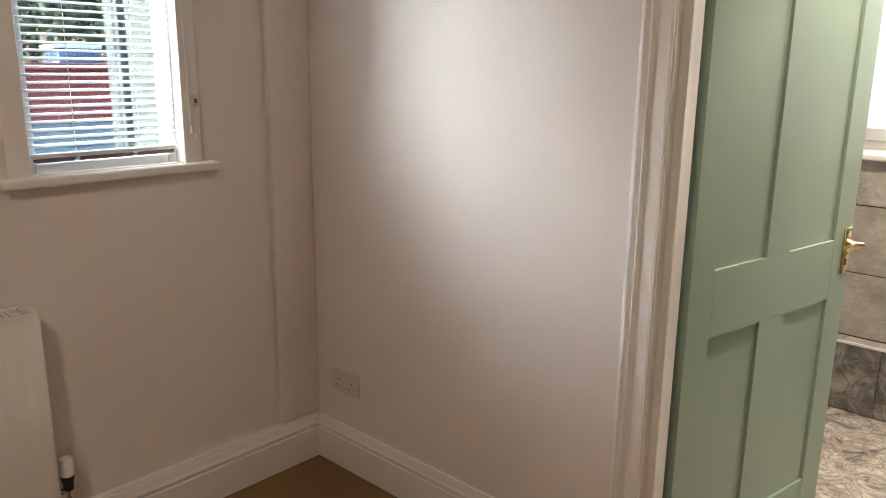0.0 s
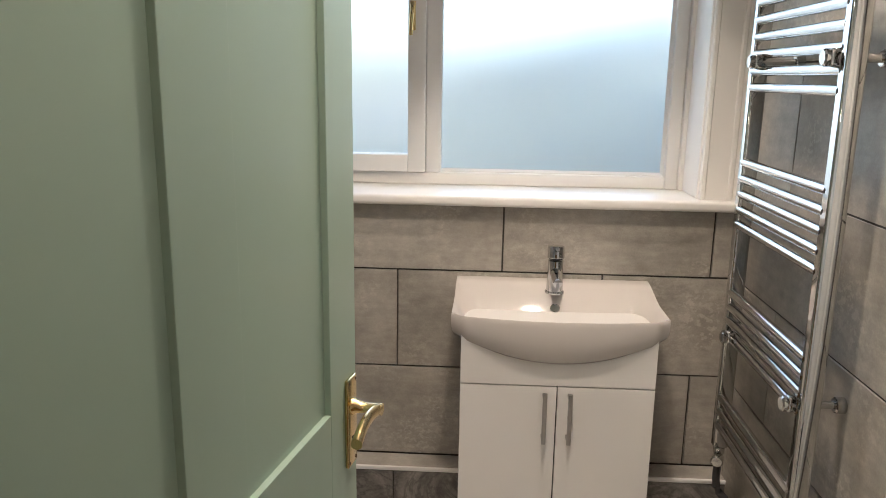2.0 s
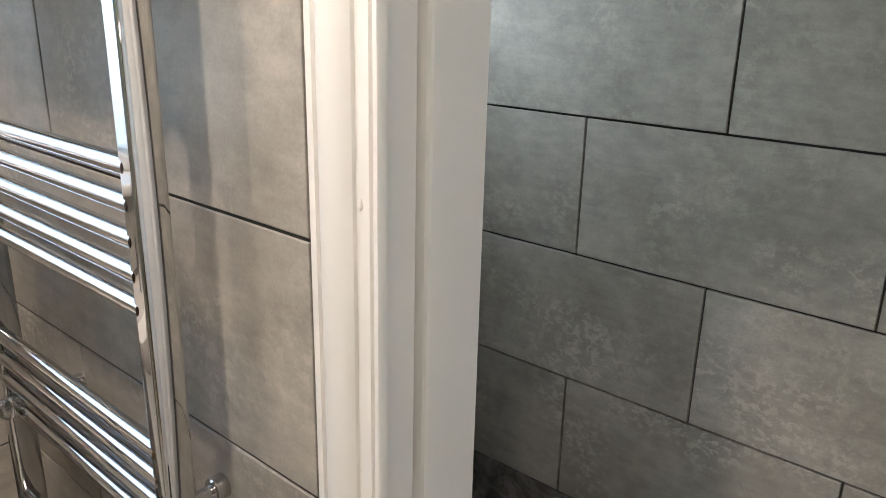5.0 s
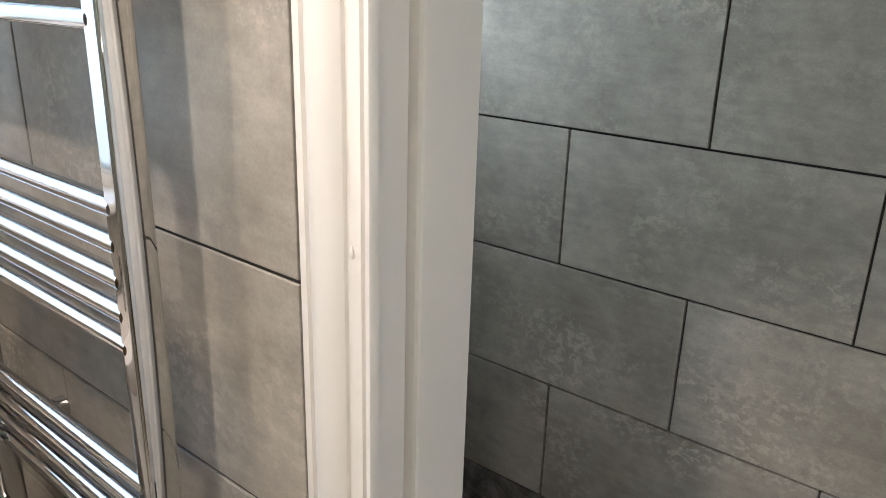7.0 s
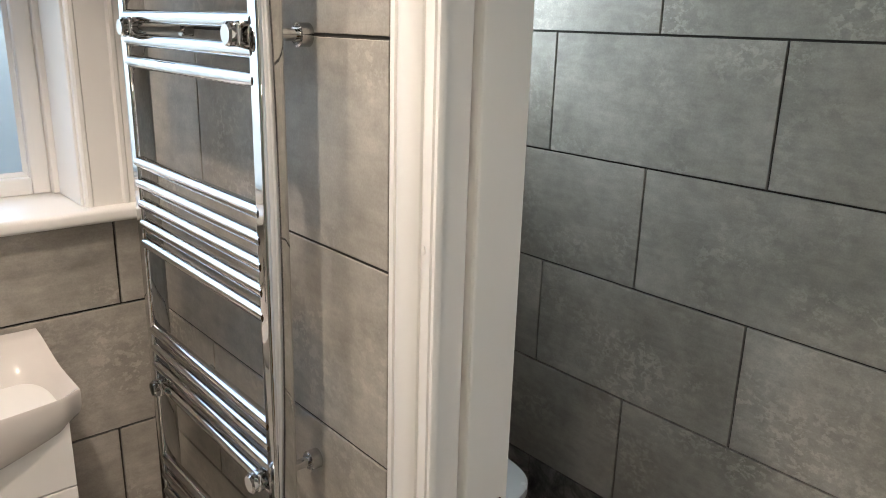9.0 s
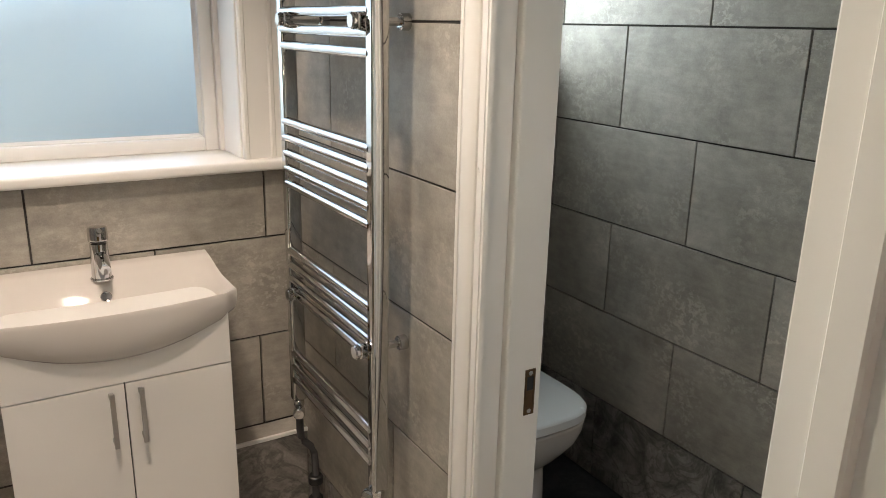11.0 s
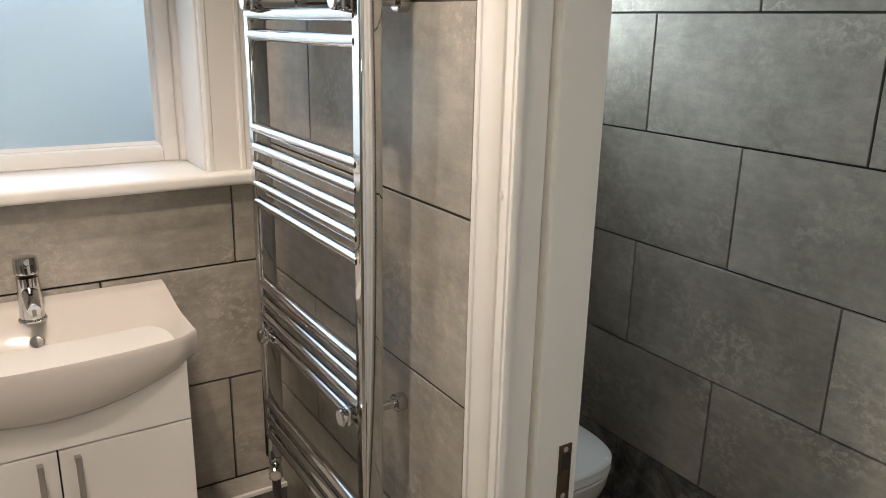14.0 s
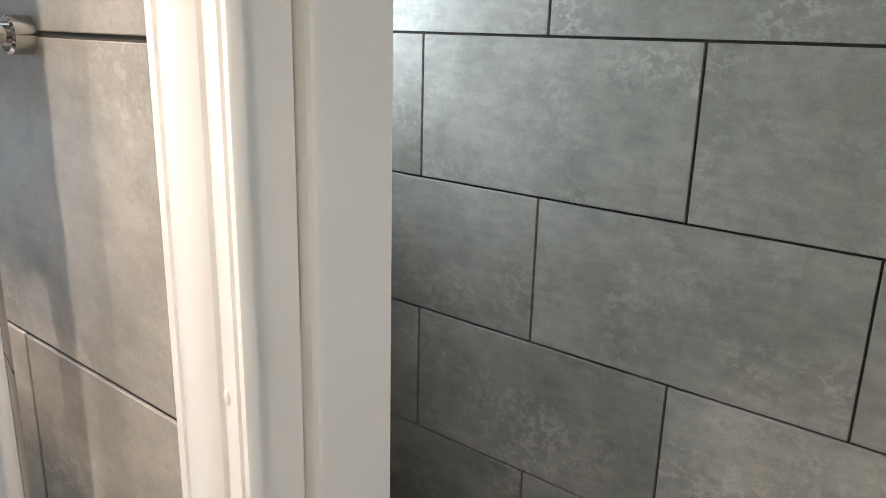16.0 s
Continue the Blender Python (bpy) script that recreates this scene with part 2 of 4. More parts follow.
wall("wall_bedroom_north", [((-2.40, BED_N, 0), (DOOR_L - 0.03, BATH_S, TOP)), ((DOOR_R + 0.03, BED_N, 0), (1.75, BATH_S, TOP)),
                            ((DOOR_L - 0.03, BED_N, 2.06), (DOOR_R + 0.03, BATH_S, TOP))], WALL, "off-white painted plaster wall with the green door")
WIN_A, WIN_B, WIN_Z0, WIN_Z1 = 0.835, 1.288, 1.19, 2.10
wall("wall_bedroom_west", [((-2.40, -2.30, 0), (WEST, WIN_A, TOP)), ((-2.40, WIN_B, 0), (WEST, BED_N, TOP)),
                           ((-2.40, WIN_A, 0), (WEST, WIN_B, WIN_Z0)), ((-2.40, WIN_A, WIN_Z1), (WEST, WIN_B, TOP))], WALL, "off-white painted plaster wall with a small window")
wall("wall_bedroom_south", [((-2.40, -2.55, 0), (1.75, -2.30, TOP))], WALL, "off-white painted plaster wall")
wall("wall_bedroom_east", [((1.50, -2.30, 0), (1.75, BED_N, TOP))], WALL, "off-white painted plaster wall")
BW_L, BW_R, BW_Z0, BW_Z1 = -1.20, 0.285, 1.150, 2.12
CW_L, CW_R, CW_Z0, CW_Z1 = 0.66, 1.33, 1.43, 2.22
SLAB_N = NORTH + 0.009
wall("wall_north", [((-1.65, SLAB_N, 0), (BW_L, 4.02, TOP)), ((BW_L, SLAB_N, 0), (BW_R, 4.02, BW_Z0 - 0.03)), ((BW_L, SLAB_N, BW_Z1), (BW_R, 4.02, TOP)),
                    ((BW_R, SLAB_N, 0), (CW_L, 4.02, TOP)), ((CW_L, SLAB_N, 0), (CW_R, 4.02, CW_Z0)), ((CW_L, SLAB_N, CW_Z1), (CW_R, 4.02, TOP)),
                    ((CW_R, SLAB_N, 0), (1.62, 4.02, TOP))], GROUT, "tiled window wall with dark grout")
wall("wall_bathroom_west", [((-1.65, BATH_S, 0), (-1.40, SLAB_N, TOP))], TILE, "plain grey-beige tiled bathroom wall")
wall("wall_partition", [((EAST + 0.0035, WC_N + 0.03, 0), (0.545, SLAB_N, TOP)), ((EAST + 0.0035, BATH_S, 0), (0.545, WC_S - 0.03, TOP)),
                        ((EAST + 0.0035, WC_S - 0.03, 2.06), (0.545, WC_N + 0.03, TOP))], GROUT, "tiled partition wall with the toilet doorway")
wall("wall_toilet_east", [((WC_E + 0.009, BATH_S, 0), (1.62, SLAB_N, TOP))], GROUT, "tiled toilet room wall with dark grout")
structure("ceiling", box((-2.40, -2.55, TOP), (1.75, 4.02, TOP + 0.15)), CEIL, "plain white painted ceiling")
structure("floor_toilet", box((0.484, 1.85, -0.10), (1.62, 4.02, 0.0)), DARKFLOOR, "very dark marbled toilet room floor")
structure("floor_bathroom", box((-1.65, 1.85, -0.10), (0.484, 4.02, 0.0)), FLOORM, "beige and grey marbled bathroom floor")
structure("floor_bedroom", box((-2.40, -2.55, -0.10), (1.75, 1.85, 0.006)), CARPET, "tan-brown bedroom carpet")

# ---- door linings, stops and architraves ----
ARCH = [(0, 0), (0, 0.009), (0.002, 0.011), (0.009, 0.011), (0.0105, 0.005), (0.013, 0.005), (0.016, 0.013), (0.023, 0.018), (0.032, 0.020), (0.042, 0.019),
        (0.049, 0.016), (0.053, 0.012), (0.054, 0.006), (0.057, 0.006), (0.058, 0.010), (0.070, 0.011), (0.0710, 0.006), (0.0735, 0.006), (0.075, 0.012), (0.079, 0.012), (0.080, 0.010), (0.080, 0)]


def casing_set(name, label, runs):
    ob = thing(name, label, "door frame", kind="structure")
    for kind, bm in runs:
        part(kind, bm, TRIM, ob, smooth=(kind == "architrave"))
    return ob


HEAD = 2.03
Z = (0, 0, 1)
main = []
BARCH = [(0, 0), (0, 0.007), (0.003, 0.010), (0.010, 0.012), (0.013, 0.012), (0.017, 0.007), (0.025, 0.004), (0.027, 0.006), (0.030, 0.015), (0.034, 0.018), (0.037, 0.017), (0.043, 0.011), (0.060, 0.005), (0.073, 0.004), (0.076, 0.008), (0.079, 0.016), (0.083, 0.019), (0.089, 0.018), (0.089, 0)]
for x, across in ((-0.803, 1), (DOOR_R + 0.090, -1)):
    main.append(("architrave", profile_run(BARCH, (x, BED_N, 0), (x, BED_N, HEAD + 0.07), (across, 0, 0), (0, -1, 0))))
    xb = x - across * 0.020
    main.append(("architrave", profile_run(ARCH, (xb, BATH_S, 0), (xb, BATH_S, HEAD + 0.07), (across, 0, 0), (0, 1, 0))))
main.append(("architrave", profile_run(ARCH, (DOOR_L + 0.011, BED_N, HEAD + 0.070), (DOOR_R - 0.011, BED_N, HEAD + 0.070), (0, 0, -1), (0, -1, 0))))
main.append(("lining", box((DOOR_L - 0.028, BED_N - 0.010, 0.002), (-0.710, 1.866, HEAD), 0.003)))
main.append(("lining", box((DOOR_R, BED_N + 0.001, 0.002), (DOOR_R + 0.028, BATH_S - 0.001, HEAD), 0.002)))
main.append(("lining", box((DOOR_L - 0.028, BED_N + 0.001, HEAD), (DOOR_R + 0.028, BATH_S - 0.001, HEAD + 0.028), 0.002)))
STOP = [(0, 0), (0, 0.010), (0.003, 0.013), (0.034, 0.013), (0.038, 0.009), (0.038, 0)]
LSTOP = [(0, 0), (0, 0.019), (0.003, 0.022), (0.024, 0.022), (0.028, 0.019), (0.062, 0.021), (0.064, 0.018), (0.064, 0)]
main.append(("door_stop", profile_run(LSTOP, (-0.710, 1.793, 0.01), (-0.710, 1.793, HEAD), (0, 1, 0), (1, 0, 0))))
main.append(("door_stop", profile_run([(u * 0.72, v) for u, v in STOP], (DOOR_R, 1.866, 0.01), (DOOR_R, 1.866, HEAD), (0, 1, 0), (-1, 0, 0))))
casing_set("door_frame_1", "white gloss painted door frame with moulded architrave", main)

wc = []
WARCH = [(u * 1.23, v) for u, v in ARCH]
wc.append(("architrave", profile_run(WARCH, (EAST + 0.002, WC_N + 0.096, 0), (EAST + 0.002, WC_N + 0.096, HEAD + 0.07), (0, -1, 0), (-1, 0, 0))))
wc.append(("architrave", profile_run(WARCH, (EAST + 0.002, WC_S - 0.050, 0), (EAST + 0.002, WC_S - 0.050, HEAD + 0.07), (0, 0.45, 0), (-1, 0, 0))))
wc.append(("architrave", profile_run(WARCH, (EAST + 0.002, WC_S, HEAD + 0.104), (EAST + 0.002, WC_N, HEAD + 0.104), (0, 0, -1), (-1, 0, 0))))
JAMB = [(0, 0), (0, 0.020), (0.057, 0.020), (0.0575, 0.015), (0.0615, 0.015), (0.0622, 0.027), (0.064, 0.0305), (0.067, 0.032), (0.071, 0.0323), (0.146, 0.032), (0.148, 0.030), (0.148, 0)]
wc.append(("lining", profile_run(JAMB, (EAST - 0.006, WC_N + 0.030, 0.002), (EAST - 0.006, WC_N + 0.030, HEAD), (1, 0, 0), (0, -1, 0))))
wc.append(("lining", profile_run(JAMB, (EAST - 0.006, WC_S - 0.030, 0.002), (EAST - 0.006, WC_S - 0.030, HEAD), (1, 0, 0), (0, 1, 0))))
wc.append(("lining", box((EAST - 0.006, WC_S - 0.028, HEAD), (0.553, WC_N + 0.028, HEAD + 0.028), 0.002)))
wc_frame = casing_set("door_frame_2", "white gloss painted toilet doorway frame, no door in view", wc)

# strike plate let into the toilet door lining
plate = thing("strike_plate", "stained brass strike plate on the white door lining", "strike plate")
PX, PY, PZ = 0.527, WC_N - 0.0045, 0.830
bm = bmesh.new()
for lo, hi in (((-0.012, 0, -0.049), (0.012, 0.0025, -0.034)), ((-0.012, 0, 0.034), (0.012, 0.0025, 0.049)), ((-0.012, 0, -0.004), (0.012, 0.0025, 0.004)),
               ((-0.012, 0, -0.034), (-0.008, 0.0025, 0.034)), ((0.008, 0, -0.034), (0.012, 0.0025, 0.034))):
    add_box(bm, Vector(lo) + Vector((PX, PY, PZ)), Vector(hi) + Vector((PX, PY, PZ)))
part("plate", bm, OLDBRASS, plate)
# upper back is black for the shade of a deep hole
for dz, mat in ((0.019, BLACK), (-0.019, OLDBRASS)):
    part("latch_hole", box((PX - 0.008, PY + 0.001, PZ + dz - 0.015), (PX + 0.008, PY + 0.002, PZ + dz + 0.015)), mat, plate, "recessed latch hole")
for dz in (-0.041, 0.041):
    part("screw", lathe((PX, PY, PZ + dz), (0, -1, 0), [(0, 0.005), (0.0008, 0.004)], 10), STEEL, plate)

# paint nib on the architrave
nib = bmesh.new()
bmesh.ops.create_icosphere(nib, subdivisions=2, radius=0.004)
for v in nib.verts:
    v.co = Vector((v.co.x * 0.5, v.co.y * (0.8 + 0.5 * noise.noise(v.co * 300)), v.co.z * 1.6)) + Vector((EAST - 0.009, 2.752, 1.278))
part("paint_chip", nib, TRIM, wc_frame, smooth=True)

# ---- green door ----
HINGE, LOCK = Vector((-0.675, 1.880, 0)), Vector((-0.526, 2.706, 0))
ALONG = (LOCK - HINGE).normalized()
door_yaw = math.degrees(math.atan2(ALONG.y, ALONG.x))
WIDTH = (LOCK - HINGE).length
door = thing("door_1", "sage green painted four-panel door standing open", "door", HINGE, kind="structure")
door.rotation_euler = (0, 0, radians(door_yaw))
# local: x along the leaf from the hinge, -y is the seen face, z up
T = 0.034
xs = [0, 0.105, 0.350, 0.475, 0.732, WIDTH]
zs = [0.008, 0.161, 0.794, 0.984, 1.865, 1.985]
part("stile", box((xs[0], 0, zs[0]), (xs[1], T, zs[5]), 0.0015), GREEN, door)
part("stile", box((xs[4], 0, zs[0]), (xs[5], T, zs[5]), 0.0015), GREEN, door)
for a, b in ((0, 1), (2, 3), (4, 5)):
    part("rail", box((xs[1] + 0.0001, 0.0002, zs[a]), (xs[4] - 0.0001, T - 0.0002, zs[b]), 0.0006), GREEN, door)
for a, b in ((1, 2), (3, 4)):
    part("muntin", box((xs[2], 0.0003, zs[a] + 0.0003), (xs[3], T - 0.0003, zs[b] - 0.0003), 0.0012), GREEN, door)
    for i, j in ((1, 2), (3, 4)):
        part("panel", box((xs[i] - 0.004, 0.010, zs[a] - 0.004), (xs[j] + 0.004, T - 0.010, zs[b] + 0.004)), GREEN, door)
HX, HZ = WIDTH - 0.033, 0.942
lever = part("lock_plate", box((HX - 0.020, -0.007, HZ - 0.075), (HX + 0.020, 0.0, HZ + 0.075), 0.003, 3), BRASS, door, "polished brass lever lock plate", True)
part("rose", lathe((HX, -0.006, HZ + 0.026), (0, -1, 0), [(0, 0.014), (0.004, 0.014), (0.008, 0.011), (0.026, 0.008), (0.042, 0.009), (0.050, 0.010)], 20), BRASS, lever, smooth=True)
arm = bmesh.new()
arm_path = [(HX + 0.004 - 0.112 * s, -0.052 + 0.004 * math.sin(s * 3.1), HZ + 0.026 + 0.005 * math.sin(s * 4.0) - 0.004 * s) for s in [k / 14 for k in range(15)]]
sweep(arm, arm_path, lambda i: [(a * (0.75 + 0.5 * i / 14) * 0.7, b * (0.9 + 0.35 * math.sin(i / 14 * 3.0))) for a, b in circle(0.010, 14)])
part("lever_arm", arm, BRASS, lever, smooth=True)
# no real opening: a black slip gives the keyhole its shade
key = bmesh.new()
add_box(key, (HX - 0.003, -0.0085, HZ - 0.046), (HX + 0.003, -0.0068, HZ - 0.026))
part("keyhole", key, BLACK, lever, "keyhole, black for the shade inside")
for dz in (-0.068, 0.068):
    for dx in (-0.014, 0.014):
        part("screw", lathe((HX + dx, -0.0065, HZ + dz), (0, -1, 0), [(0, 0.003), (0.001, 0.0022)], 10), OLDBRASS, lever)

# ---- bedroom: skirting, boxing, socket, radiator, window ----
SKIRT = [(0, 0), (0, 0.020), (0.118, 0.020), (0.122, 0.016), (0.127, 0.016), (0.131, 0.021), (0.140, 0.022), (0.148, 0.015), (0.156, 0.014), (0.170, 0.007), (0.172, 0)]
skirt = thing("skirting", "white gloss moulded skirting board along carpet", "skirting", kind="structure")
part("board", profile_run(SKIRT, (WEST + 0.040, BED_N, 0.006), (-0.802, BED_N, 0.006), Z, (0, -1, 0)), TRIM, skirt, smooth=True)
part("board", profile_run(SKIRT, (WEST + 0.022, -2.30, 0.006), (WEST + 0.022, BED_N, 0.006), Z, (1, 0, 0)), TRIM, skirt, smooth=True)
part("ledge", box((WEST, -2.30, 0.160), (WEST + 0.024, BED_N, 0.182), 0.002), TRIM, skirt)
part("board", profile_run(SKIRT, (DOOR_R + 0.092, BED_N, 0.006), (1.50, BED_N, 0.006), Z, (0, -1, 0)), TRIM, skirt, smooth=True)
boxing = bmesh.new()
add_box(boxing, (WEST, 1.600, 0.186), (WEST + 0.030, BED_N, TOP), 0.008, 3)
structure("pipe_boxing", boxing, WALL, "off-white painted pipe boxing in the corner", True)

sock = thing("wall_socket", "double white plastic wall socket above the skirting", "socket", (-1.918, BED_N, 0.352))
part("plate", box((-0.0735, -0.009, -0.043), (0.0735, 0, 0.043), 0.003, 3), SOCKET, sock, smooth=True)
for dx in (-0.036, 0.036):
    part("rocker_switch", box((dx - 0.006, -0.012, 0.012), (dx + 0.006, -0.008, 0.030), 0.001), SOCKET, sock)
    for ax, az, w, h in ((0, 0.004, 0.004, 0.009), (-0.011, -0.018, 0.007, 0.004), (0.011, -0.018, 0.007, 0.004)):
        # black slips on the plate's face, coloured as the shaded slots
        part("pin_slot", box((dx + ax - w / 2, -0.0094, az - h / 2), (dx + ax + w / 2, -0.0086, az + h / 2)), BLACK, sock)

rad = thing("radiator", "white panel radiator on the wall under the window", "radiator")
RX, RY = WEST + 0.115, 0.775
panel = bmesh.new()
n_ribs = 26
y0 = RY - 1.00
pts = []
for k in range(n_ribs * 4 + 1):
    pts.append((y0 + 1.0 * k / (n_ribs * 4), 0.0012 if (k // 2) % 2 else 0.0))
cols = [[panel.verts.new((RX + d, y, z)) for z in (0.245, 0.275, 0.80, 0.835)] for y, d in pts]
for c0, c1 in zip(cols, cols[1:]):
    for j in range(3):
        panel.faces.new((c0[j], c1[j], c1[j + 1], c0[j + 1]))
for v in [c[0] for c in cols] + [c[3] for c in cols]:
    v.co.x = RX - 0.006
part("front_panel", panel, LACQUER, rad, smooth=True)
part("back_panel", box((RX - 0.090, y0, 0.25), (RX - 0.075, RY, 0.83), 0.004), LACQUER, rad)
part("side_cover", box((RX - 0.092, RY - 0.001, 0.240), (RX - 0.002, RY + 0.003, 0.842), 0.001), LACQUER, rad)
grille = bmesh.new()
for k in range(60):
    yy = y0 + (k + 0.5) / 60
    add_box(grille, (RX - 0.085, yy - 0.003, 0.836), (RX - 0.008, yy + 0.003, 0.842))
add_box(grille, (RX - 0.092, y0, 0.836), (RX - 0.085, RY, 0.844))
add_box(grille, (RX - 0.008, y0, 0.836), (RX - 0.001, RY, 0.844))
part("top_grille", grille, LACQUER, rad)
VY, VX = RY + 0.040, RX - 0.045
valve = part("valve_body", tube([(VX, RY - 0.01, 0.275), (VX, VY, 0.275), (VX, VY + 0.0001, 0.20), (VX, VY, 0.006)], 0.009, 12), CHROME, rad, "chrome valve and pipe", True)
part("valve_ring", lathe((VX, VY, 0.275), Z, [(0, 0.014), (0.03, 0.016), (0.034, 0.019), (0.045, 0.019)], 18), BLACK, valve, "black collar", True)
part("valve_cap", lathe((VX, VY, 0.32), Z, [(0, 0.017), (0.004, 0.021), (0.045, 0.0205), (0.055, 0.018), (0.060, 0.010)], 20), LACQUER, valve, "white thermostatic cap", True)

bwin = thing("window_1", "small white casement window with a lowered venetian blind", "window", kind="structure")
FX = WEST - 0.036


def frame_ring(lo, hi, x0, x1, w, mat, parent, name="window_frame"):
    """Four bars round a rectangle in y and z."""
    for a, b in (((x0, lo[0], lo[1]), (x1, lo[0] + w, hi[1])), ((x0, hi[0] - w, lo[1]), (x1, hi[0], hi[1])),
                 ((x0, lo[0] + w, lo[1]), (x1, hi[0] - w, lo[1] + w)), ((x0, lo[0] + w, hi[1] - w), (x1, hi[0] - w, hi[1]))):
        part(name, box(a, b, 0.003), mat, parent)


frame_ring((WIN_A, WIN_Z0), (WIN_B, WIN_Z1), FX - 0.05, FX, 0.030, UPVC, bwin)
part("pane", box((FX - 0.03, WIN_A + 0.028, WIN_Z0 + 0.028), (FX - 0.024, WIN_B - 0.028, WIN_Z1 - 0.028)), CLEAR, bwin).visible_shadow = False
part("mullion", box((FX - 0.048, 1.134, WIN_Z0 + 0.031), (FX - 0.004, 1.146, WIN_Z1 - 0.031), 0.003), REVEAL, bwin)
# thin dark boards added over the outer reveal so it reads as shaded
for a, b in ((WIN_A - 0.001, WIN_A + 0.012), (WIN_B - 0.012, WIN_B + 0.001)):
    part("outer_reveal", box((-2.41, a, WIN_Z0), (FX - 0.052, b, WIN_Z1)), REVEAL, bwin, "outer reveal boards, dark grey standing for shade")
for y, n in ((WIN_A, -1), (WIN_B, 1)):
    lo, hi = sorted((y, y + n * 0.062))
    part("architrave", box((WEST + 0.0005, lo, WIN_Z0), (WEST + 0.014, hi, WIN_Z1 + 0.06), 0.004, 3), TRIM, bwin)
part("architrave", box((WEST + 0.0005, WIN_A, WIN_Z1), (WEST + 0.014, WIN_B, WIN_Z1 + 0.06), 0.004, 3), TRIM, bwin)
part("window_sill", box((FX, WIN_A - 0.0, WIN_Z0 - 0.0), (WEST, WIN_B, WIN_Z0 + 0.004), 0.001), TRIM, bwin)
part("window_sill", box((WEST + 0.0006, WIN_A - 0.085, WIN_Z0 - 0.026), (WEST + 0.045, WIN_B + 0.105, WIN_Z0 + 0.003), 0.008, 3), TRIM, bwin)

blind = thing("venetian_blind", "pale blue-white venetian blind lowered in the window", "blind")
BX = WEST - 0.018
B0, B1 = WIN_A + 0.010, WIN_B - 0.014
slat_mesh = None
z = 1.272
while z < 2.05:
    if slat_mesh is None:
        bm = bmesh.new()
        prof = [(-0.0125 + 0.025 * k / 6, 0.0025 * (1 - ((k - 3) / 3) ** 2)) for k in range(7)]
        a = [bm.verts.new((u, B0, v)) for u, v in prof] + [bm.verts.new((u, B0, v - 0.0005)) for u, v in reversed(prof)]
        b = [bm.verts.new((v.co.x, B1, v.co.z)) for v in a]
        for k in range(len(a)):
            bm.faces.new((a[k], a[(k + 1) % len(a)], b[(k + 1) % len(a)], b[k]))
        bm.faces.new(a[::-1]), bm.faces.new(b)
        bmesh.ops.recalc_face_normals(bm, faces=bm.faces[:])
        s = part("slat", bm, BLIND, blind)
        slat_mesh = s.data
    else:
        s = new("slat", slat_mesh)
        s.parent = blind
    s.location = (BX, 0, z)
    s.rotation_euler = (0, radians(18 + random.uniform(-2, 2)), random.uniform(-0.002, 0.002))
    z += 0.0215
part("bottom_rail", box((BX - 0.012, B0, 1.236), (BX + 0.012, B1, 1.250), 0.003), BLIND, blind)
for a, b in ((B0 + 0.01, B0 + 0.115), (B0 + 0.13, B0 + 0.285), (B0 + 0.30, B1 - 0.01)):
    part("bottom_rail_underside", box((BX - 0.010, a, 1.226), (BX + 0.0125, b, 1.237), 0.001), BLINDRAIL, blind)
part("head_rail", box((BX - 0.015, B0, 2.055), (BX + 0.015, B1, 2.09), 0.003), BLIND, blind)
for y in (B0 + 0.12, B1 - 0.12):
    part("ladder_cord", tube([(BX + 0.013, y, 1.24), (BX + 0.013, y, 2.07)], 0.0009, 6), BLIND, blind)
cleat = thing("cord_cleat", "small white blind cord cleat on the window frame", "cleat")
part("base", box((WEST + 0.014, 1.326, 1.365), (WEST + 0.020, 1.338, 1.405), 0.002), SOCKET, cleat)
part("peg", box((WEST + 0.020, 1.328, 1.378), (WEST + 0.026, 1.336, 1.392), 0.002), GREYPIPE, cleat)
cord = thing("blind_cord", "thin white blind cord with two pale end weights", "cord")
part("cord", tube([(WEST + 0.022, 1.300, 2.05), (WEST + 0.022, 1.303, 1.7), (WEST + 0.022, 1.312, 1.30)], 0.0011, 6), BLIND, cord)
for y, zz in ((1.312, 1.285), (1.326, 1.265)):
    part("weight", lathe((WEST + 0.023, y, zz), Z, [(0, 0.002), (0.003, 0.006), (0.018, 0.0045), (0.022, 0.001)], 12), BLIND, cord, smooth=True)

# ---- bathroom window ----
win = thing("window_2", "white framed bathroom window with frosted glass panes", "window", kind="structure")
FY = 3.925
FZ0 = 1.152


def bars(lo, hi, y0, y1, w, mat, parent, name="window_frame"):
    for a, b in (((lo[0], y0, lo[1]), (lo[0] + w, y1, hi[1])), ((hi[0] - w, y0, lo[1]), (hi[0], y1, hi[1])),
                 ((lo[0] + w, y0, lo[1]), (hi[0] - w, y1, lo[1] + w)), ((lo[0] + w, y0, hi[1] - w), (hi[0] - w, y1, hi[1]))):
        part(name, box(a, b, 0.004, 3), mat, parent, smooth=True)


bars((BW_L, FZ0), (BW_R - 0.020, BW_Z1 - 0.02), FY, FY + 0.06, 0.038, UPVC, win)
part("mullion", box((-0.512, FY - 0.001, FZ0 + 0.0381), (-0.464, FY + 0.06, BW_Z1 - 0.0581), 0.004, 3), UPVC, win, smooth=True)
bars((BW_L + 0.039, FZ0 + 0.039), (-0.513, BW_Z1 - 0.06), FY - 0.016, FY + 0.05, 0.054, UPVC, win, "casement_frame")
part("pane", box((-0.470, 3.958, FZ0 + 0.030), (0.235, 3.964, BW_Z1 - 0.05)), FROST, win)
part("pane", box((BW_L + 0.085, 3.958, FZ0 + 0.085), (-0.560, 3.964, BW_Z1 - 0.10)), FROST, win)
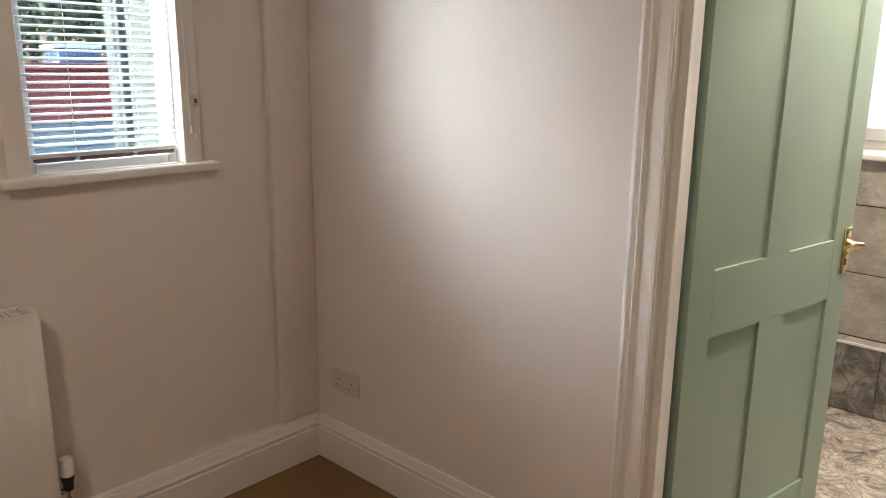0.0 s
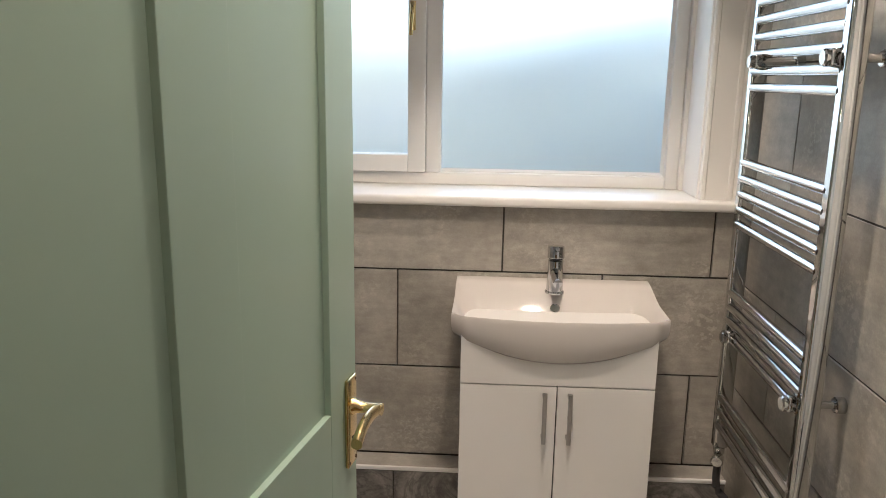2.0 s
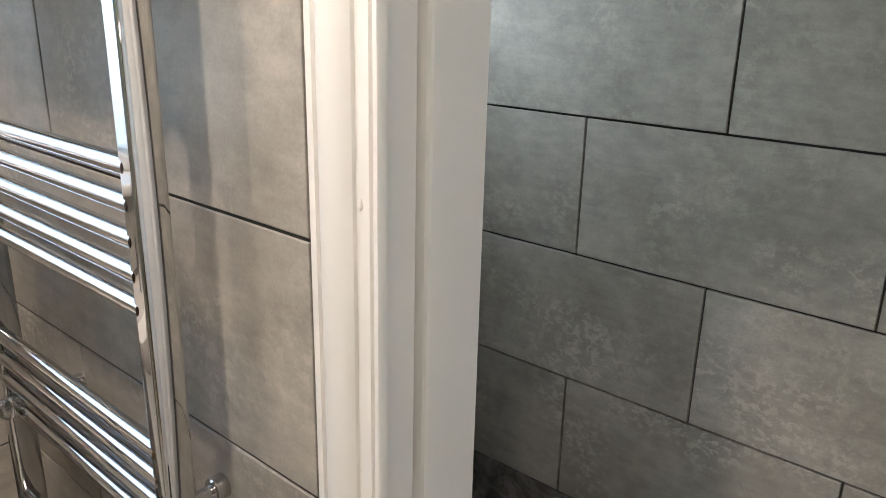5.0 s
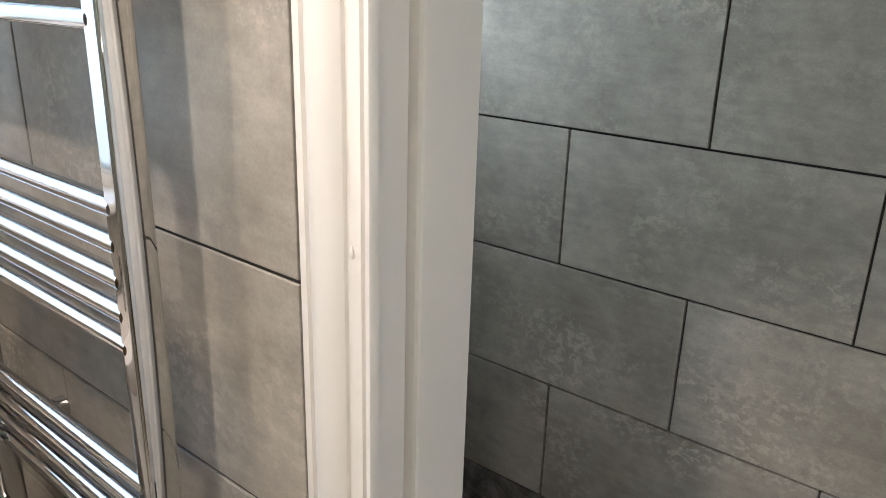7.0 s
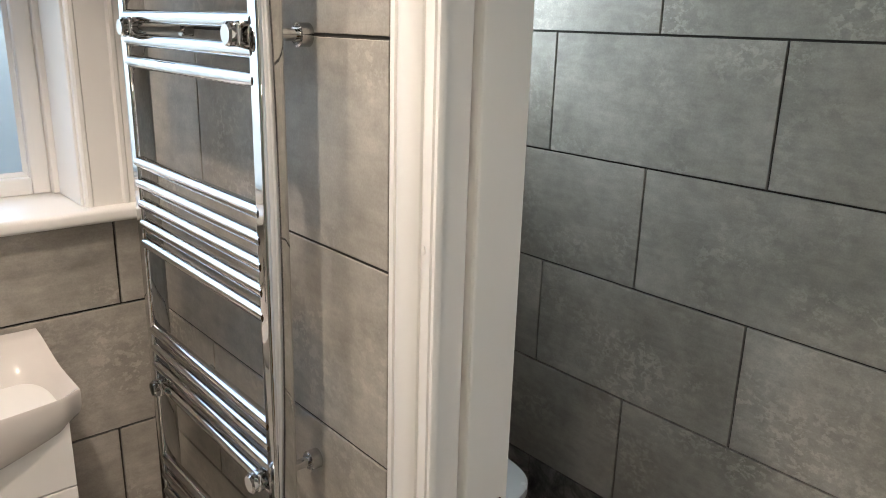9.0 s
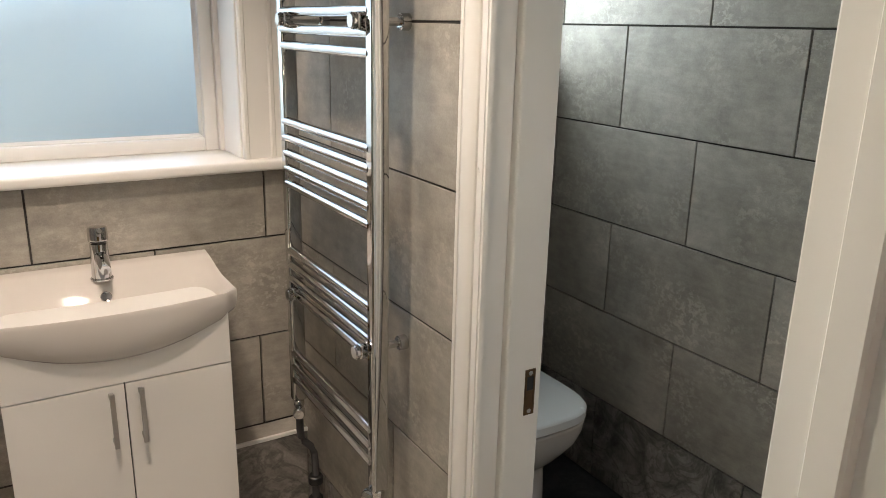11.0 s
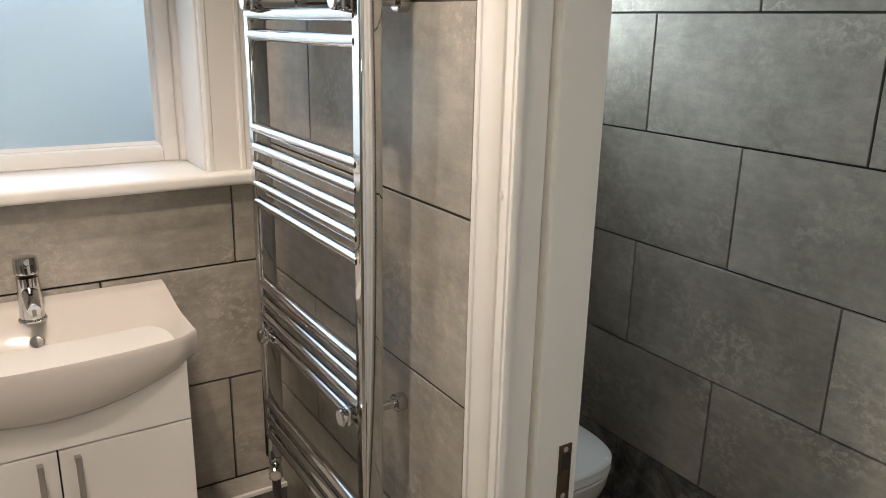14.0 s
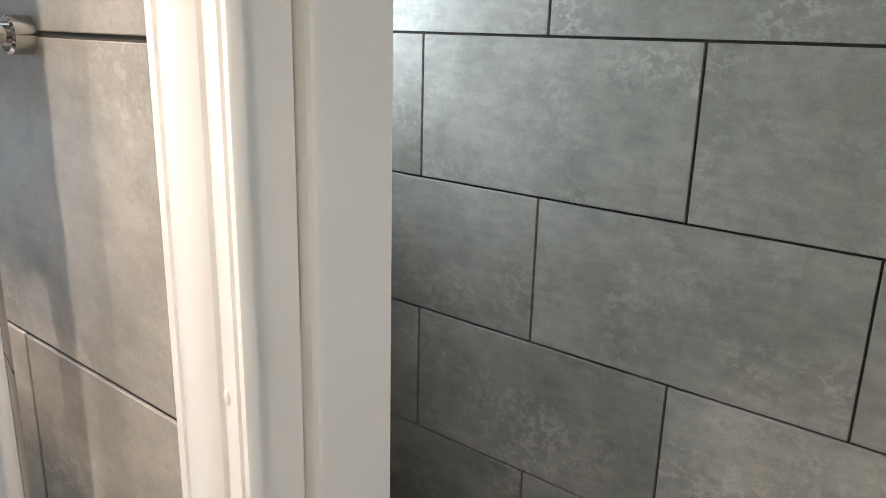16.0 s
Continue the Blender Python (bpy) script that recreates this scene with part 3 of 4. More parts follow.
BEAD = [(0, 0), (0.010, 0), (0.002, 0.008), (0, 0.008)]
for a, b, ac in (((-0.464, FY + 0.030, FZ0 + 0.038), (0.227, FY + 0.030, FZ0 + 0.038), (0, 0, 1)), ((0.227, FY + 0.030, FZ0 + 0.038), (0.227, FY + 0.030, BW_Z1 - 0.06), (-1, 0, 0))):
    part("glazing_bead", profile_run(BEAD, a, b, ac, (0, -1, 0)), UPVC, win)
wh = part("window_handle", box((-0.560, FY - 0.024, 1.615), (-0.544, FY - 0.015, 1.700), 0.003, 3), BRASS, win, "brass window handle", True)
part("handle_arm", tube([(-0.552, FY - 0.022, 1.690), (-0.552, FY - 0.050, 1.692), (-0.553, FY - 0.052, 1.66), (-0.556, FY - 0.050, 1.600)], 0.006, 12), BRASS, wh, smooth=True)
part("window_sill", box((BW_L - 0.10, 3.694, 1.122), (0.4115, FY + 0.055, 1.152), 0.009, 3), TRIM, win, "white painted window board", True)
# stepped linings and flat architrave beside the opening
part("reveal", box((BW_R - 0.020, FY - 0.020, 1.1525), (BW_R, FY + 0.06, BW_Z1), 0.003), TRIM, win)
part("reveal", box((BW_R - 0.008, SLAB_N, 1.1525), (BW_R + 0.004, FY - 0.020, BW_Z1), 0.003), TRIM, win)
CAS = [(0, 0), (0, 0.016), (0.004, 0.020), (0.012, 0.020), (0.016, 0.015), (0.075, 0.015), (0.080, 0.019), (0.088, 0.019), (0.092, 0.015), (0.124, 0.015), (0.124, 0)]
part("architrave", profile_run(CAS, (BW_R - 0.002, NORTH + 0.0085, 1.1525), (BW_R - 0.002, NORTH + 0.0085, TOP), (1, 0, 0), (0, -1, 0)), TRIM, win, smooth=True)

cwin = thing("window_3", "small white frosted window of the toilet room", "window", kind="structure")
bars((CW_L, CW_Z0), (CW_R, CW_Z1), FY, FY + 0.06, 0.045, UPVC, cwin)
part("pane", box((CW_L + 0.04, 3.958, CW_Z0 + 0.04), (CW_R - 0.04, 3.964, CW_Z1 - 0.04)), FROST, cwin)

# ---- pipe ledge along the window wall ----
LEDGE_Y, LEDGE_Z = 3.650, 0.325
for n, (x0, x1) in enumerate(((-1.40, -0.379), (0.137, EAST))):
    led = thing("pipe_ledge", "boxed pipe ledge, dark marble front and beige tiled top", "ledge", kind="structure", group="pipe ledges")
    part("core", box((x0, LEDGE_Y + 0.008, 0), (x1, NORTH + 0.008, LEDGE_Z - 0.008)), GROUT, led)
    part("edge_trim", box((x0, LEDGE_Y - 0.002, LEDGE_Z - 0.011), (x1, LEDGE_Y + 0.007, LEDGE_Z + 0.0015), 0.002), UPVC, led, "white tile edge trim")
    cuts = [x for x in (x0, -0.579, -0.742, -1.19, x1) if x0 <= x <= x1]
    tops = sorted(x for x in cuts if x != -0.579 and x != -1.19)
    fronts = sorted(x for x in cuts if x != -0.742)
    for a, b in zip(tops, tops[1:]):
        part("tile", box((a + 0.0012, LEDGE_Y + 0.0075, LEDGE_Z - 0.008), (b - 0.0012, NORTH, LEDGE_Z), 0.0006, 1), TILE, led)
    for a, b in zip(fronts, fronts[1:]):
        part("tile", box((a + 0.0015, LEDGE_Y, 0.004), (b - 0.0015, LEDGE_Y + 0.008, LEDGE_Z - 0.012), 0.0006, 1), DARKTILE, led)

# ---- vanity unit and basin ----
CX0, CX1, CF = -0.376, 0.134, 3.440
CXM = -0.120
van = thing("vanity_unit", "white gloss two-door vanity cabinet under the basin", "cabinet")
part("body", box((CX0 + 0.001, CF + 0.019, 0.0), (CX1 - 0.001, NORTH - 0.002, 0.845), 0.001), LACQUER, van)
part("fascia", box((CX0, CF, 0.6935), (CX1, CF + 0.018, 0.845), 0.0012), LACQUER, van)
part("plinth", box((CX0, CF + 0.002, 0.0), (CX1, CF + 0.018, 0.103), 0.0012), LACQUER, van)
# black sheet behind the doors stands for the shade in their joints
part("door_gap", box((CX0 + 0.003, CF + 0.014, 0.10), (CX1 - 0.003, CF + 0.0185, 0.70)), BLACK, van, "black strip painted as the shade between doors")
for a, b, hx in ((CX0, CXM - 0.0016, -0.153), (CXM + 0.0016, CX1, -0.087)):
    d = part("door", box((a, CF - 0.0004, 0.106), (b, CF + 0.0135, 0.690), 0.0012), LACQUER, van)
    h = bmesh.new()
    add_box(h, (hx - 0.0055, CF - 0.030, 0.540), (hx + 0.0055, CF - 0.022, 0.682), 0.001)
    add_box(h, (hx - 0.0055, CF - 0.0225, 0.548), (hx + 0.0055, CF - 0.0006, 0.557))
    add_box(h, (hx - 0.0055, CF - 0.0225, 0.665), (hx + 0.0055, CF - 0.0006, 0.674))
    part("handle", h, STEEL, d, "brushed steel bar handle")

basin = thing("basin", "white ceramic basin with bowed front on the vanity", "basin")
BCX, BBACK, HW = -0.121, NORTH - 0.002, 0.2815


def smooth(a, b, x):
    x = min(1, max(0, (x - a) / (b - a)))
    return x * x * (3 - 2 * x)


def basin_plan(u, v):
    w = HW * (1 - 0.012 * (1 - v))
    corner = 1 - 0.05 * smooth(0.86, 1.0, abs(u)) * smooth(0.9, 1.0, v)
    return BCX + u * w, BBACK - v * (0.298 + 0.036 * (1 - u * u)) * corner


def rim_z(v):
    return 0.881 + 0.027 * (1 - smooth(0.0, 0.62, v))


def basin_top(u, v):
    bowl = smooth(0.14, 0.70, v) * smooth(0.985, 0.87, v) * smooth(0.985, 0.74, abs(u))
    lip = 0.006 * smooth(0.10, 0.20, v) * smooth(0.99, 0.95, abs(u)) * smooth(0.995, 0.96, v)
    return rim_z(v) - 0.098 * bowl - lip


bm = bmesh.new()
NU, NV = 72, 48
grid = [[bm.verts.new((*basin_plan(-1 + 2 * i / NU, j / NV), basin_top(-1 + 2 * i / NU, j / NV))) for i in range(NU + 1)] for j in range(NV + 1)]
for j in range(NV):
    for i in range(NU):
        bm.faces.new((grid[j][i], grid[j + 1][i], grid[j + 1][i + 1], grid[j][i + 1]))
edge = [(-1, j / NV) for j in range(NV)] + [(-1 + 2 * i / NU, 1) for i in range(NU)] + [(1, 1 - j / NV) for j in range(NV + 1)]
prev = [grid[j][0] for j in range(NV)] + [grid[NV][i] for i in range(NU)] + [grid[NV - j][NU] for j in range(NV + 1)]
for inset, drop in ((-0.0015, 0.0012), (-0.0045, 0.0055), (-0.006, 0.014), (-0.006, 0.034), (-0.002, 0.056), (0.012, 0.080), (0.040, 0.100), (0.090, 0.114), (0.30, 0.122)):
    row = []
    for (u, v), p in zip(edge, [None] * len(edge)):
        x, y = basin_plan(u, v)
        k = 1 - inset
        low = 1.08 - 0.50 * u * u * smooth(0.2, 1, v) - 0.3 * (1 - smooth(0, 0.6, v))
        row.append(bm.verts.new((BCX + (x - BCX) * (1 - inset * 0.55), BBACK - (BBACK - y) * k, rim_z(v) - drop * low * (1 if drop > 0.02 else 1))))
    for a in range(len(edge) - 1):
        bm.faces.new((prev[a], row[a], row[a + 1], prev[a + 1]))
    prev = row
bm.faces.new(prev)
bmesh.ops.recalc_face_normals(bm, faces=bm.faces[:])
bowl = part("bowl", bm, CERAMIC, basin, smooth=True)
for p in bowl.data.polygons:
    p.use_smooth = True
oy, oz = 3.612, 0.853
ring = part("overflow_ring", lathe((CXM, oy, oz), (0, -0.86, 0.5), [(-0.004, 0.0135), (0.003, 0.0135), (0.0045, 0.012), (0.0035, 0.0095), (0.001, 0.009)], 28), CHROME, basin, "chrome overflow ring", True)
# solid disc, its black colour stands for the hole's shade
part("overflow_hole", lathe((CXM, oy, oz), (0, -0.86, 0.5), [(0.001, 0.009), (0.0038, 0.0085)], 20), BLACK, ring, "black disc for the shaded overflow hole")
part("waste", lathe((CXM, 3.545, basin_top(0, 0.57)), Z, [(0, 0.030), (0.003, 0.031), (0.005, 0.027)], 24), CHROME, basin, "chrome basin waste", True)

tap = thing("basin_tap", "chrome single-lever mixer tap on the basin", "tap", (CXM + 0.001, 3.662, basin_top(0, 0.22)))
part("base_ring", lathe((0, 0, -0.003), Z, [(0, 0.0275), (0.004, 0.028), (0.007, 0.0255)], 28), CHROME, tap, smooth=True)
part("body", lathe((0, 0, 0.004), Z, [(0, 0.0240), (0.02, 0.0232), (0.075, 0.0218), (0.088, 0.0218)], 28), CHROME, tap, smooth=True)
part("collar", lathe((0, 0, 0.096), Z, [(0, 0.0195), (0.007, 0.0195)], 28), BLACK, tap)
part("lever_head", lathe((0, 0, 0.099), (0, 0.06, 1), [(0, 0.0235), (0.003, 0.0242), (0.028, 0.0238), (0.034, 0.0225), (0.0355, 0.018)], 28), CHROME, tap, smooth=True)
part("lever", tube([(0, -0.010, 0.122), (0, -0.028, 0.126), (0, -0.044, 0.133)], 0.0055, 12), CHROME, tap, smooth=True)
sp = part("spout", lathe((0, 0, 0.062), (0, -1, -0.18), [(0.005, 0.016), (0.040, 0.0150), (0.085, 0.0135), (0.090, 0.012)], 24), CHROME, tap, smooth=True)
part("aerator", lathe((0, -0.080, 0.042), (0, 0, 1), [(-0.008, 0.009), (0.006, 0.0095)], 20), CHROME, sp, smooth=True)

# ---- towel rail ----
rail = thing("towel_rail", "chrome ladder towel radiator on the tiled wall", "towel rail")
PYS = (2.995, 3.486)
PXC = 0.327
RAIL_Z0, RAIL_Z1 = 0.520, 1.730


def post_ring(i):
    out = []
    for k in range(28):
        a = 2 * math.pi * (k + 0.5) / 28
        c, s = math.cos(a), math.sin(a)
        out.append((0.0150 * math.copysign(abs(c) ** 0.28, c), 0.0195 * math.copysign(abs(s) ** 0.28, s)))
    return out


for y in PYS:
    bm = bmesh.new()
    rows = []
    for z, k in ((RAIL_Z0, 0.85), (RAIL_Z0 + 0.004, 1.0), (RAIL_Z1 - 0.004, 1.0), (RAIL_Z1, 0.85)):
        rows.append([bm.verts.new((PXC + b * k, y + a * k, z)) for a, b in post_ring(0)])
    for r0, r1 in zip(rows, rows[1:]):
        for k in range(28):
            bm.faces.new((r0[k], r0[(k + 1) % 28], r1[(k + 1) % 28], r1[k]))
    bm.faces.new(rows[0][::-1]), bm.faces.new(rows[-1])
    bmesh.ops.recalc_face_normals(bm, faces=bm.faces[:])
    part("post", bm, CHROME, rail, smooth=True)
RUNGS = (1.703, 1.664, 1.624, 1.585, 1.545, 1.506, 1.468, 1.286, 1.246, 1.207, 1.168, 1.130, 0.952, 0.914, 0.877, 0.840, 0.664, 0.624, 0.586)
rung_mesh = None
for z in RUNGS:
    if rung_mesh is None:
        r = part("rung", tube([(0, PYS[0] + 0.006, 0), (0, PYS[1] - 0.006, 0)], 0.0115, 20), CHROME, rail, smooth=True)
        rung_mesh = r.data
    else:
        r = new("rung", rung_mesh)
        r.parent = rail
    r.location = (PXC - 0.010, 0, z)
for z in (1.527, 0.846):
    for y in (3.030, 3.436):
        br = part("wall_bracket", tube([(EAST, y, z), (PXC - 0.014, y, z)], 0.0085, 14), CHROME, rail, "chrome wall bracket", True)
        part("flange", lathe((EAST, y, z), (-1, 0, 0), [(0, 0.017), (0.004, 0.017), (0.018, 0.0165), (0.020, 0.014)], 22), CHROME, br, smooth=True)
        part("clamp", box((PXC - 0.030, y - 0.010, z - 0.017), (PXC - 0.010, y + 0.010, z + 0.017), 0.005, 3), CHROME, br, smooth=True)
        part("clamp_cap", lathe((PXC - 0.028, y, z), (-1, 0, 0), [(0, 0.012), (0.003, 0.0165), (0.010, 0.0165), (0.013, 0.013)], 22), CHROME, br, smooth=True)
for y in PYS:
    v = part("valve", lathe((PXC, y, RAIL_Z0 - 0.052), Z, [(0, 0.011), (0.010, 0.013), (0.030, 0.0125), (0.034, 0.015), (0.048, 0.015), (0.052, 0.011)], 18), CHROME, rail, "chrome radiator valve", True)
    part("valve_head", lathe((PXC, y, RAIL_Z0 - 0.030), (-0.4, -1 if y > 3.2 else 1, 0), [(0, 0.010), (0.012, 0.016), (0.036, 0.0165), (0.040, 0.013)], 18), CHROME, v, "grey lock-shield head", True)
    part("tail_pipe", tube([(PXC, y, RAIL_Z0 - 0.050), (PXC, y, 0.425), (PXC + 0.003, y, 0.400), (PXC + 0.012, y, 0.382), (PXC + 0.030, y, 0.362), (PXC + 0.039, y, 0.340), (PXC + 0.042, y, 0.31), (PXC + 0.042, y, 0.0)], 0.0105, 14), GREYPIPE, v, "grey sleeved pipe", True)
    for zz in (0.235, 0.165):
        part("pipe_clip", lathe((PXC + 0.042, y, zz), Z, [(0, 0.017), (0.005, 0.021), (0.026, 0.021), (0.030, 0.017)], 16), BLACK, v, "black pipe clip", True)

# ---- toilet ----
wcx = 0.967
toilet = thing("toilet", "white ceramic toilet with the lid closed", "toilet", (wcx, 0, 0))


def lid_plan(t, grow=0.0, front=3.145, back=3.60, half=0.188):
    """Closed outline, rounded square front."""
    pts = []
    for k in range(t + 1):
        a = math.pi * (k / t)
        c, s = math.cos(a), math.sin(a)
        pts.append(((half + grow) * math.copysign(abs(c) ** 0.62, c), front + 0.20 - (0.20 + grow) * abs(s) ** 0.62))
    return [(half * 0.97 + grow, back)] + pts + [(-half * 0.97 - grow, back)]


def loft(levels, shift=0):
    bm = bmesh.new()
    rows = [[bm.verts.new((x, y + dy, z)) for x, y in plan] for plan, z, dy in levels]
    for r0, r1 in zip(rows, rows[1:]):
        for k in range(len(r0)):
            bm.faces.new((r0[k], r0[(k + 1) % len(r0)], r1[(k + 1) % len(r0)], r1[k]))
    bm.faces.new(rows[0][::-1]), bm.faces.new(rows[-1])
    bmesh.ops.recalc_face_normals(bm, faces=bm.faces[:])
    return bm


part("lid", loft([(lid_plan(40, -0.003), 0.403, 0), (lid_plan(40), 0.406, 0), (lid_plan(40), 0.430, 0), (lid_plan(40, -0.004), 0.4345, 0), (lid_plan(40, -0.010), 0.4365, 0), (lid_plan(40, -0.05), 0.438, 0)]), SEATP, toilet, "white plastic lid", True)
part("seat", loft([(lid_plan(40, -0.012), 0.3965, 0), (lid_plan(40, -0.010), 0.398, 0), (lid_plan(40, -0.010), 0.4015, 0), (lid_plan(40, -0.014), 0.4025, 0)]), SEATP, toilet, smooth=True)
part("pan", loft([(lid_plan(40, -0.083), 0.0, 0.025), (lid_plan(40, -0.086), 0.12, 0.025), (lid_plan(40, -0.088), 0.190, 0.025), (lid_plan(40, -0.085), 0.210, 0.025), (lid_plan(40, -0.072), 0.226, 0.024), (lid_plan(40, -0.052), 0.250, 0.021),
                  (lid_plan(40, -0.030), 0.282, 0.019), (lid_plan(40, -0.014), 0.322, 0.007), (lid_plan(40, -0.005), 0.365, 0.001), (lid_plan(40, -0.003), 0.391, 0), (lid_plan(40, -0.006), 0.3955, 0)]), CERAMIC, toilet, smooth=True)
cis = part("cistern", box((-0.19, 3.565, 0.42), (0.19, NORTH - 0.001, 0.78), 0.02, 4), CERAMIC, toilet, smooth=True)
part("cistern_lid", box((-0.197, 3.558, 0.781), (0.197, NORTH - 0.001, 0.81), 0.008, 3), CERAMIC, cis, smooth=True)
part("flush_button", lathe((0, 3.65, 0.81), Z, [(0, 0.022), (0.004, 0.021)], 20), CHROME, cis, smooth=True)

# ---- ceiling lights ----
for x, y, power, cone in ((-0.12, 3.20, 2.7, 88), (-0.27, 2.75, 4.2, 104), (-0.38, 2.15, 1.7, 112)):
    dl = thing("downlight", "round recessed ceiling downlight, warm white", "downlight", (x, y, TOP), "ceiling downlights")
    part("bezel", lathe((0, 0, -0.004), Z, [(0, 0.043), (0.003, 0.045), (0.0035, 0.045)], 28), CHROME, dl, smooth=True)
    part("lens", lathe((0, 0, -0.006), Z, [(0, 0.026), (0.001, 0.028), (0.0015, 0.028)], 24), LAMPGLOW, dl)
    data = bpy.data.lights.new("downlight_beam", "SPOT")
    data.energy, data.color, data.spot_size, data.spot_blend, data.shadow_soft_size = power, WARM, radians(cone), 0.30, 0.035
    beam = new("downlight_beam", data)
    beam.matrix_world = look((x, y, TOP - 0.02), (x, y, 0))

# daylight through the toilet room's frosted pane
day = bpy.data.lights.new("toilet_window_daylight", "AREA")
day.shape, day.size, day.size_y, day.energy, day.color = "RECTANGLE", CW_R - CW_L - 0.10, CW_Z1 - CW_Z0 - 0.10, 1.25, (0.92, 1.0, 0.97)
day_ob = new("toilet_window_daylight", day)
day_ob.matrix_world = look(((CW_L + CW_R) / 2, FY + 0.025, (CW_Z0 + CW_Z1) / 2), ((CW_L + CW_R) / 2, 2.0, (CW_Z0 + CW_Z1) / 2))

# daylight through the bathroom's frosted panes
sky_bath = bpy.data.lights.new("bathroom_window_daylight", "AREA")
sky_bath.shape, sky_bath.size, sky_bath.size_y, sky_bath.energy, sky_bath.color = "RECTANGLE", 1.30, 0.82, 0.21, (0.90, 0.98, 1.0)
sky_ob = new("bathroom_window_daylight", sky_bath)
sky_ob.matrix_world = look(((BW_L + BW_R) / 2 - 0.01, FY - 0.010, 1.63), ((BW_L + BW_R) / 2 - 0.01, 2.0, 1.63))

# daylight through the bedroom's clear pane
sky_bed = bpy.data.lights.new("bedroom_window_daylight", "AREA")
sky_bed.shape, sky_bed.size, sky_bed.size_y, sky_bed.energy, sky_bed.color = "RECTANGLE", 0.38, 0.82, 0.17, (0.84, 0.93, 1.0)
bed_ob = new("bedroom_window_daylight", sky_bed)
bed_ob.matrix_world = look((FX - 0.006, (WIN_A + WIN_B) / 2, 1.64), (1.0, (WIN_A + WIN_B) / 2, 1.64))

# ---- outside ----
structure("ground", box((-120, -120, -0.75), (120, 120, -0.60)), GROUND, "grey concrete yard outside")
fence = thing("garden_wall", "red painted boundary wall outside the small window", "wall")
part("wall", box((-7.2, -3.0, -0.6), (-7.0, 3.40, 1.42), 0.01), BRICK, fence)
part("plinth", box((-7.22, -3.0, -0.6), (-6.97, 3.41, 0.955), 0.01), FENCE, fence, "pale grey lower part of the wall")
part("coping", box((-7.25, -3.0, 1.42), (-6.95, 3.40, 1.48), 0.01), BRICK, fence)
shed = thing("outbuilding", "pale grey rendered outbuilding end with a flat roof", "outbuilding")
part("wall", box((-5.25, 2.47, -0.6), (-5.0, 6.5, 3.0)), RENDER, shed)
part("roof", box((-5.35, 2.37, 3.0), (-4.9, 6.6, 3.12), 0.01), ROOF, shed)
part("downpipe", tube([(-4.96, 2.75, -0.6), (-4.96, 2.75, 3.0)], 0.034, 12), GREYPIPE, shed)

car = thing("van", "blue parked van with a white roof beyond the red wall", "van", (-24.0, 9.85, -0.60))
car.rotation_euler = (0, 0, radians(78))
side = [(-2.0, 0.25), (-2.05, 0.90), (-1.9, 1.30), (-1.35, 1.45), (-0.85, 2.20), (-0.60, 2.42), (1.95, 2.45), (2.05, 2.30), (2.05, 0.30)]


def car_shell(pts, half, mat, name, parent):
    bm = bmesh.new()
    rows = []
    for sgn in (-1, 1):
        rows.append([bm.verts.new((sgn * half * (1 - 0.16 * max(0, z - 0.95) / 0.6), y, z)) for y, z in pts])
    n = len(pts)
    for k in range(n):
        bm.faces.new((rows[0][k], rows[0][(k + 1) % n], rows[1][(k + 1) % n], rows[1][k]))
    bm.faces.new(rows[0][::-1]), bm.faces.new(rows[1])
    bmesh.ops.recalc_face_normals(bm, faces=bm.faces[:])
    bmesh.ops.bevel(bm, geom=bm.edges[:], offset=0.04, segments=2, affect="EDGES", profile=0.5)
    return part(name, bm, mat, parent, smooth=True)


body = car_shell(side, 0.86, CARBLUE, "body", car)
car_shell([(-1.02, 1.60), (-0.72, 2.10), (0.10, 2.12), (0.10, 1.60)], 0.865, CARGLASS, "side_window", car)
part("roof_panel", box((-0.66, -0.62, 2.44), (0.66, 1.95, 2.56), 0.03), LACQUER, car, "white roof")
for y in (-1.3, 1.3):
    for x in (-0.80, 0.80):
        wheel = part("wheel", lathe((x - 0.09, y, 0.31), (1, 0, 0), [(0, 0.26), (0.03, 0.31), (0.15, 0.31), (0.18, 0.26)], 24), TYRE, car, smooth=True)
        part("rim", lathe((x + math.copysign(0.092, x), y, 0.31), (math.copysign(1, x), 0, 0), [(0, 0.19), (0.008, 0.17)], 20), CHROME, wheel)


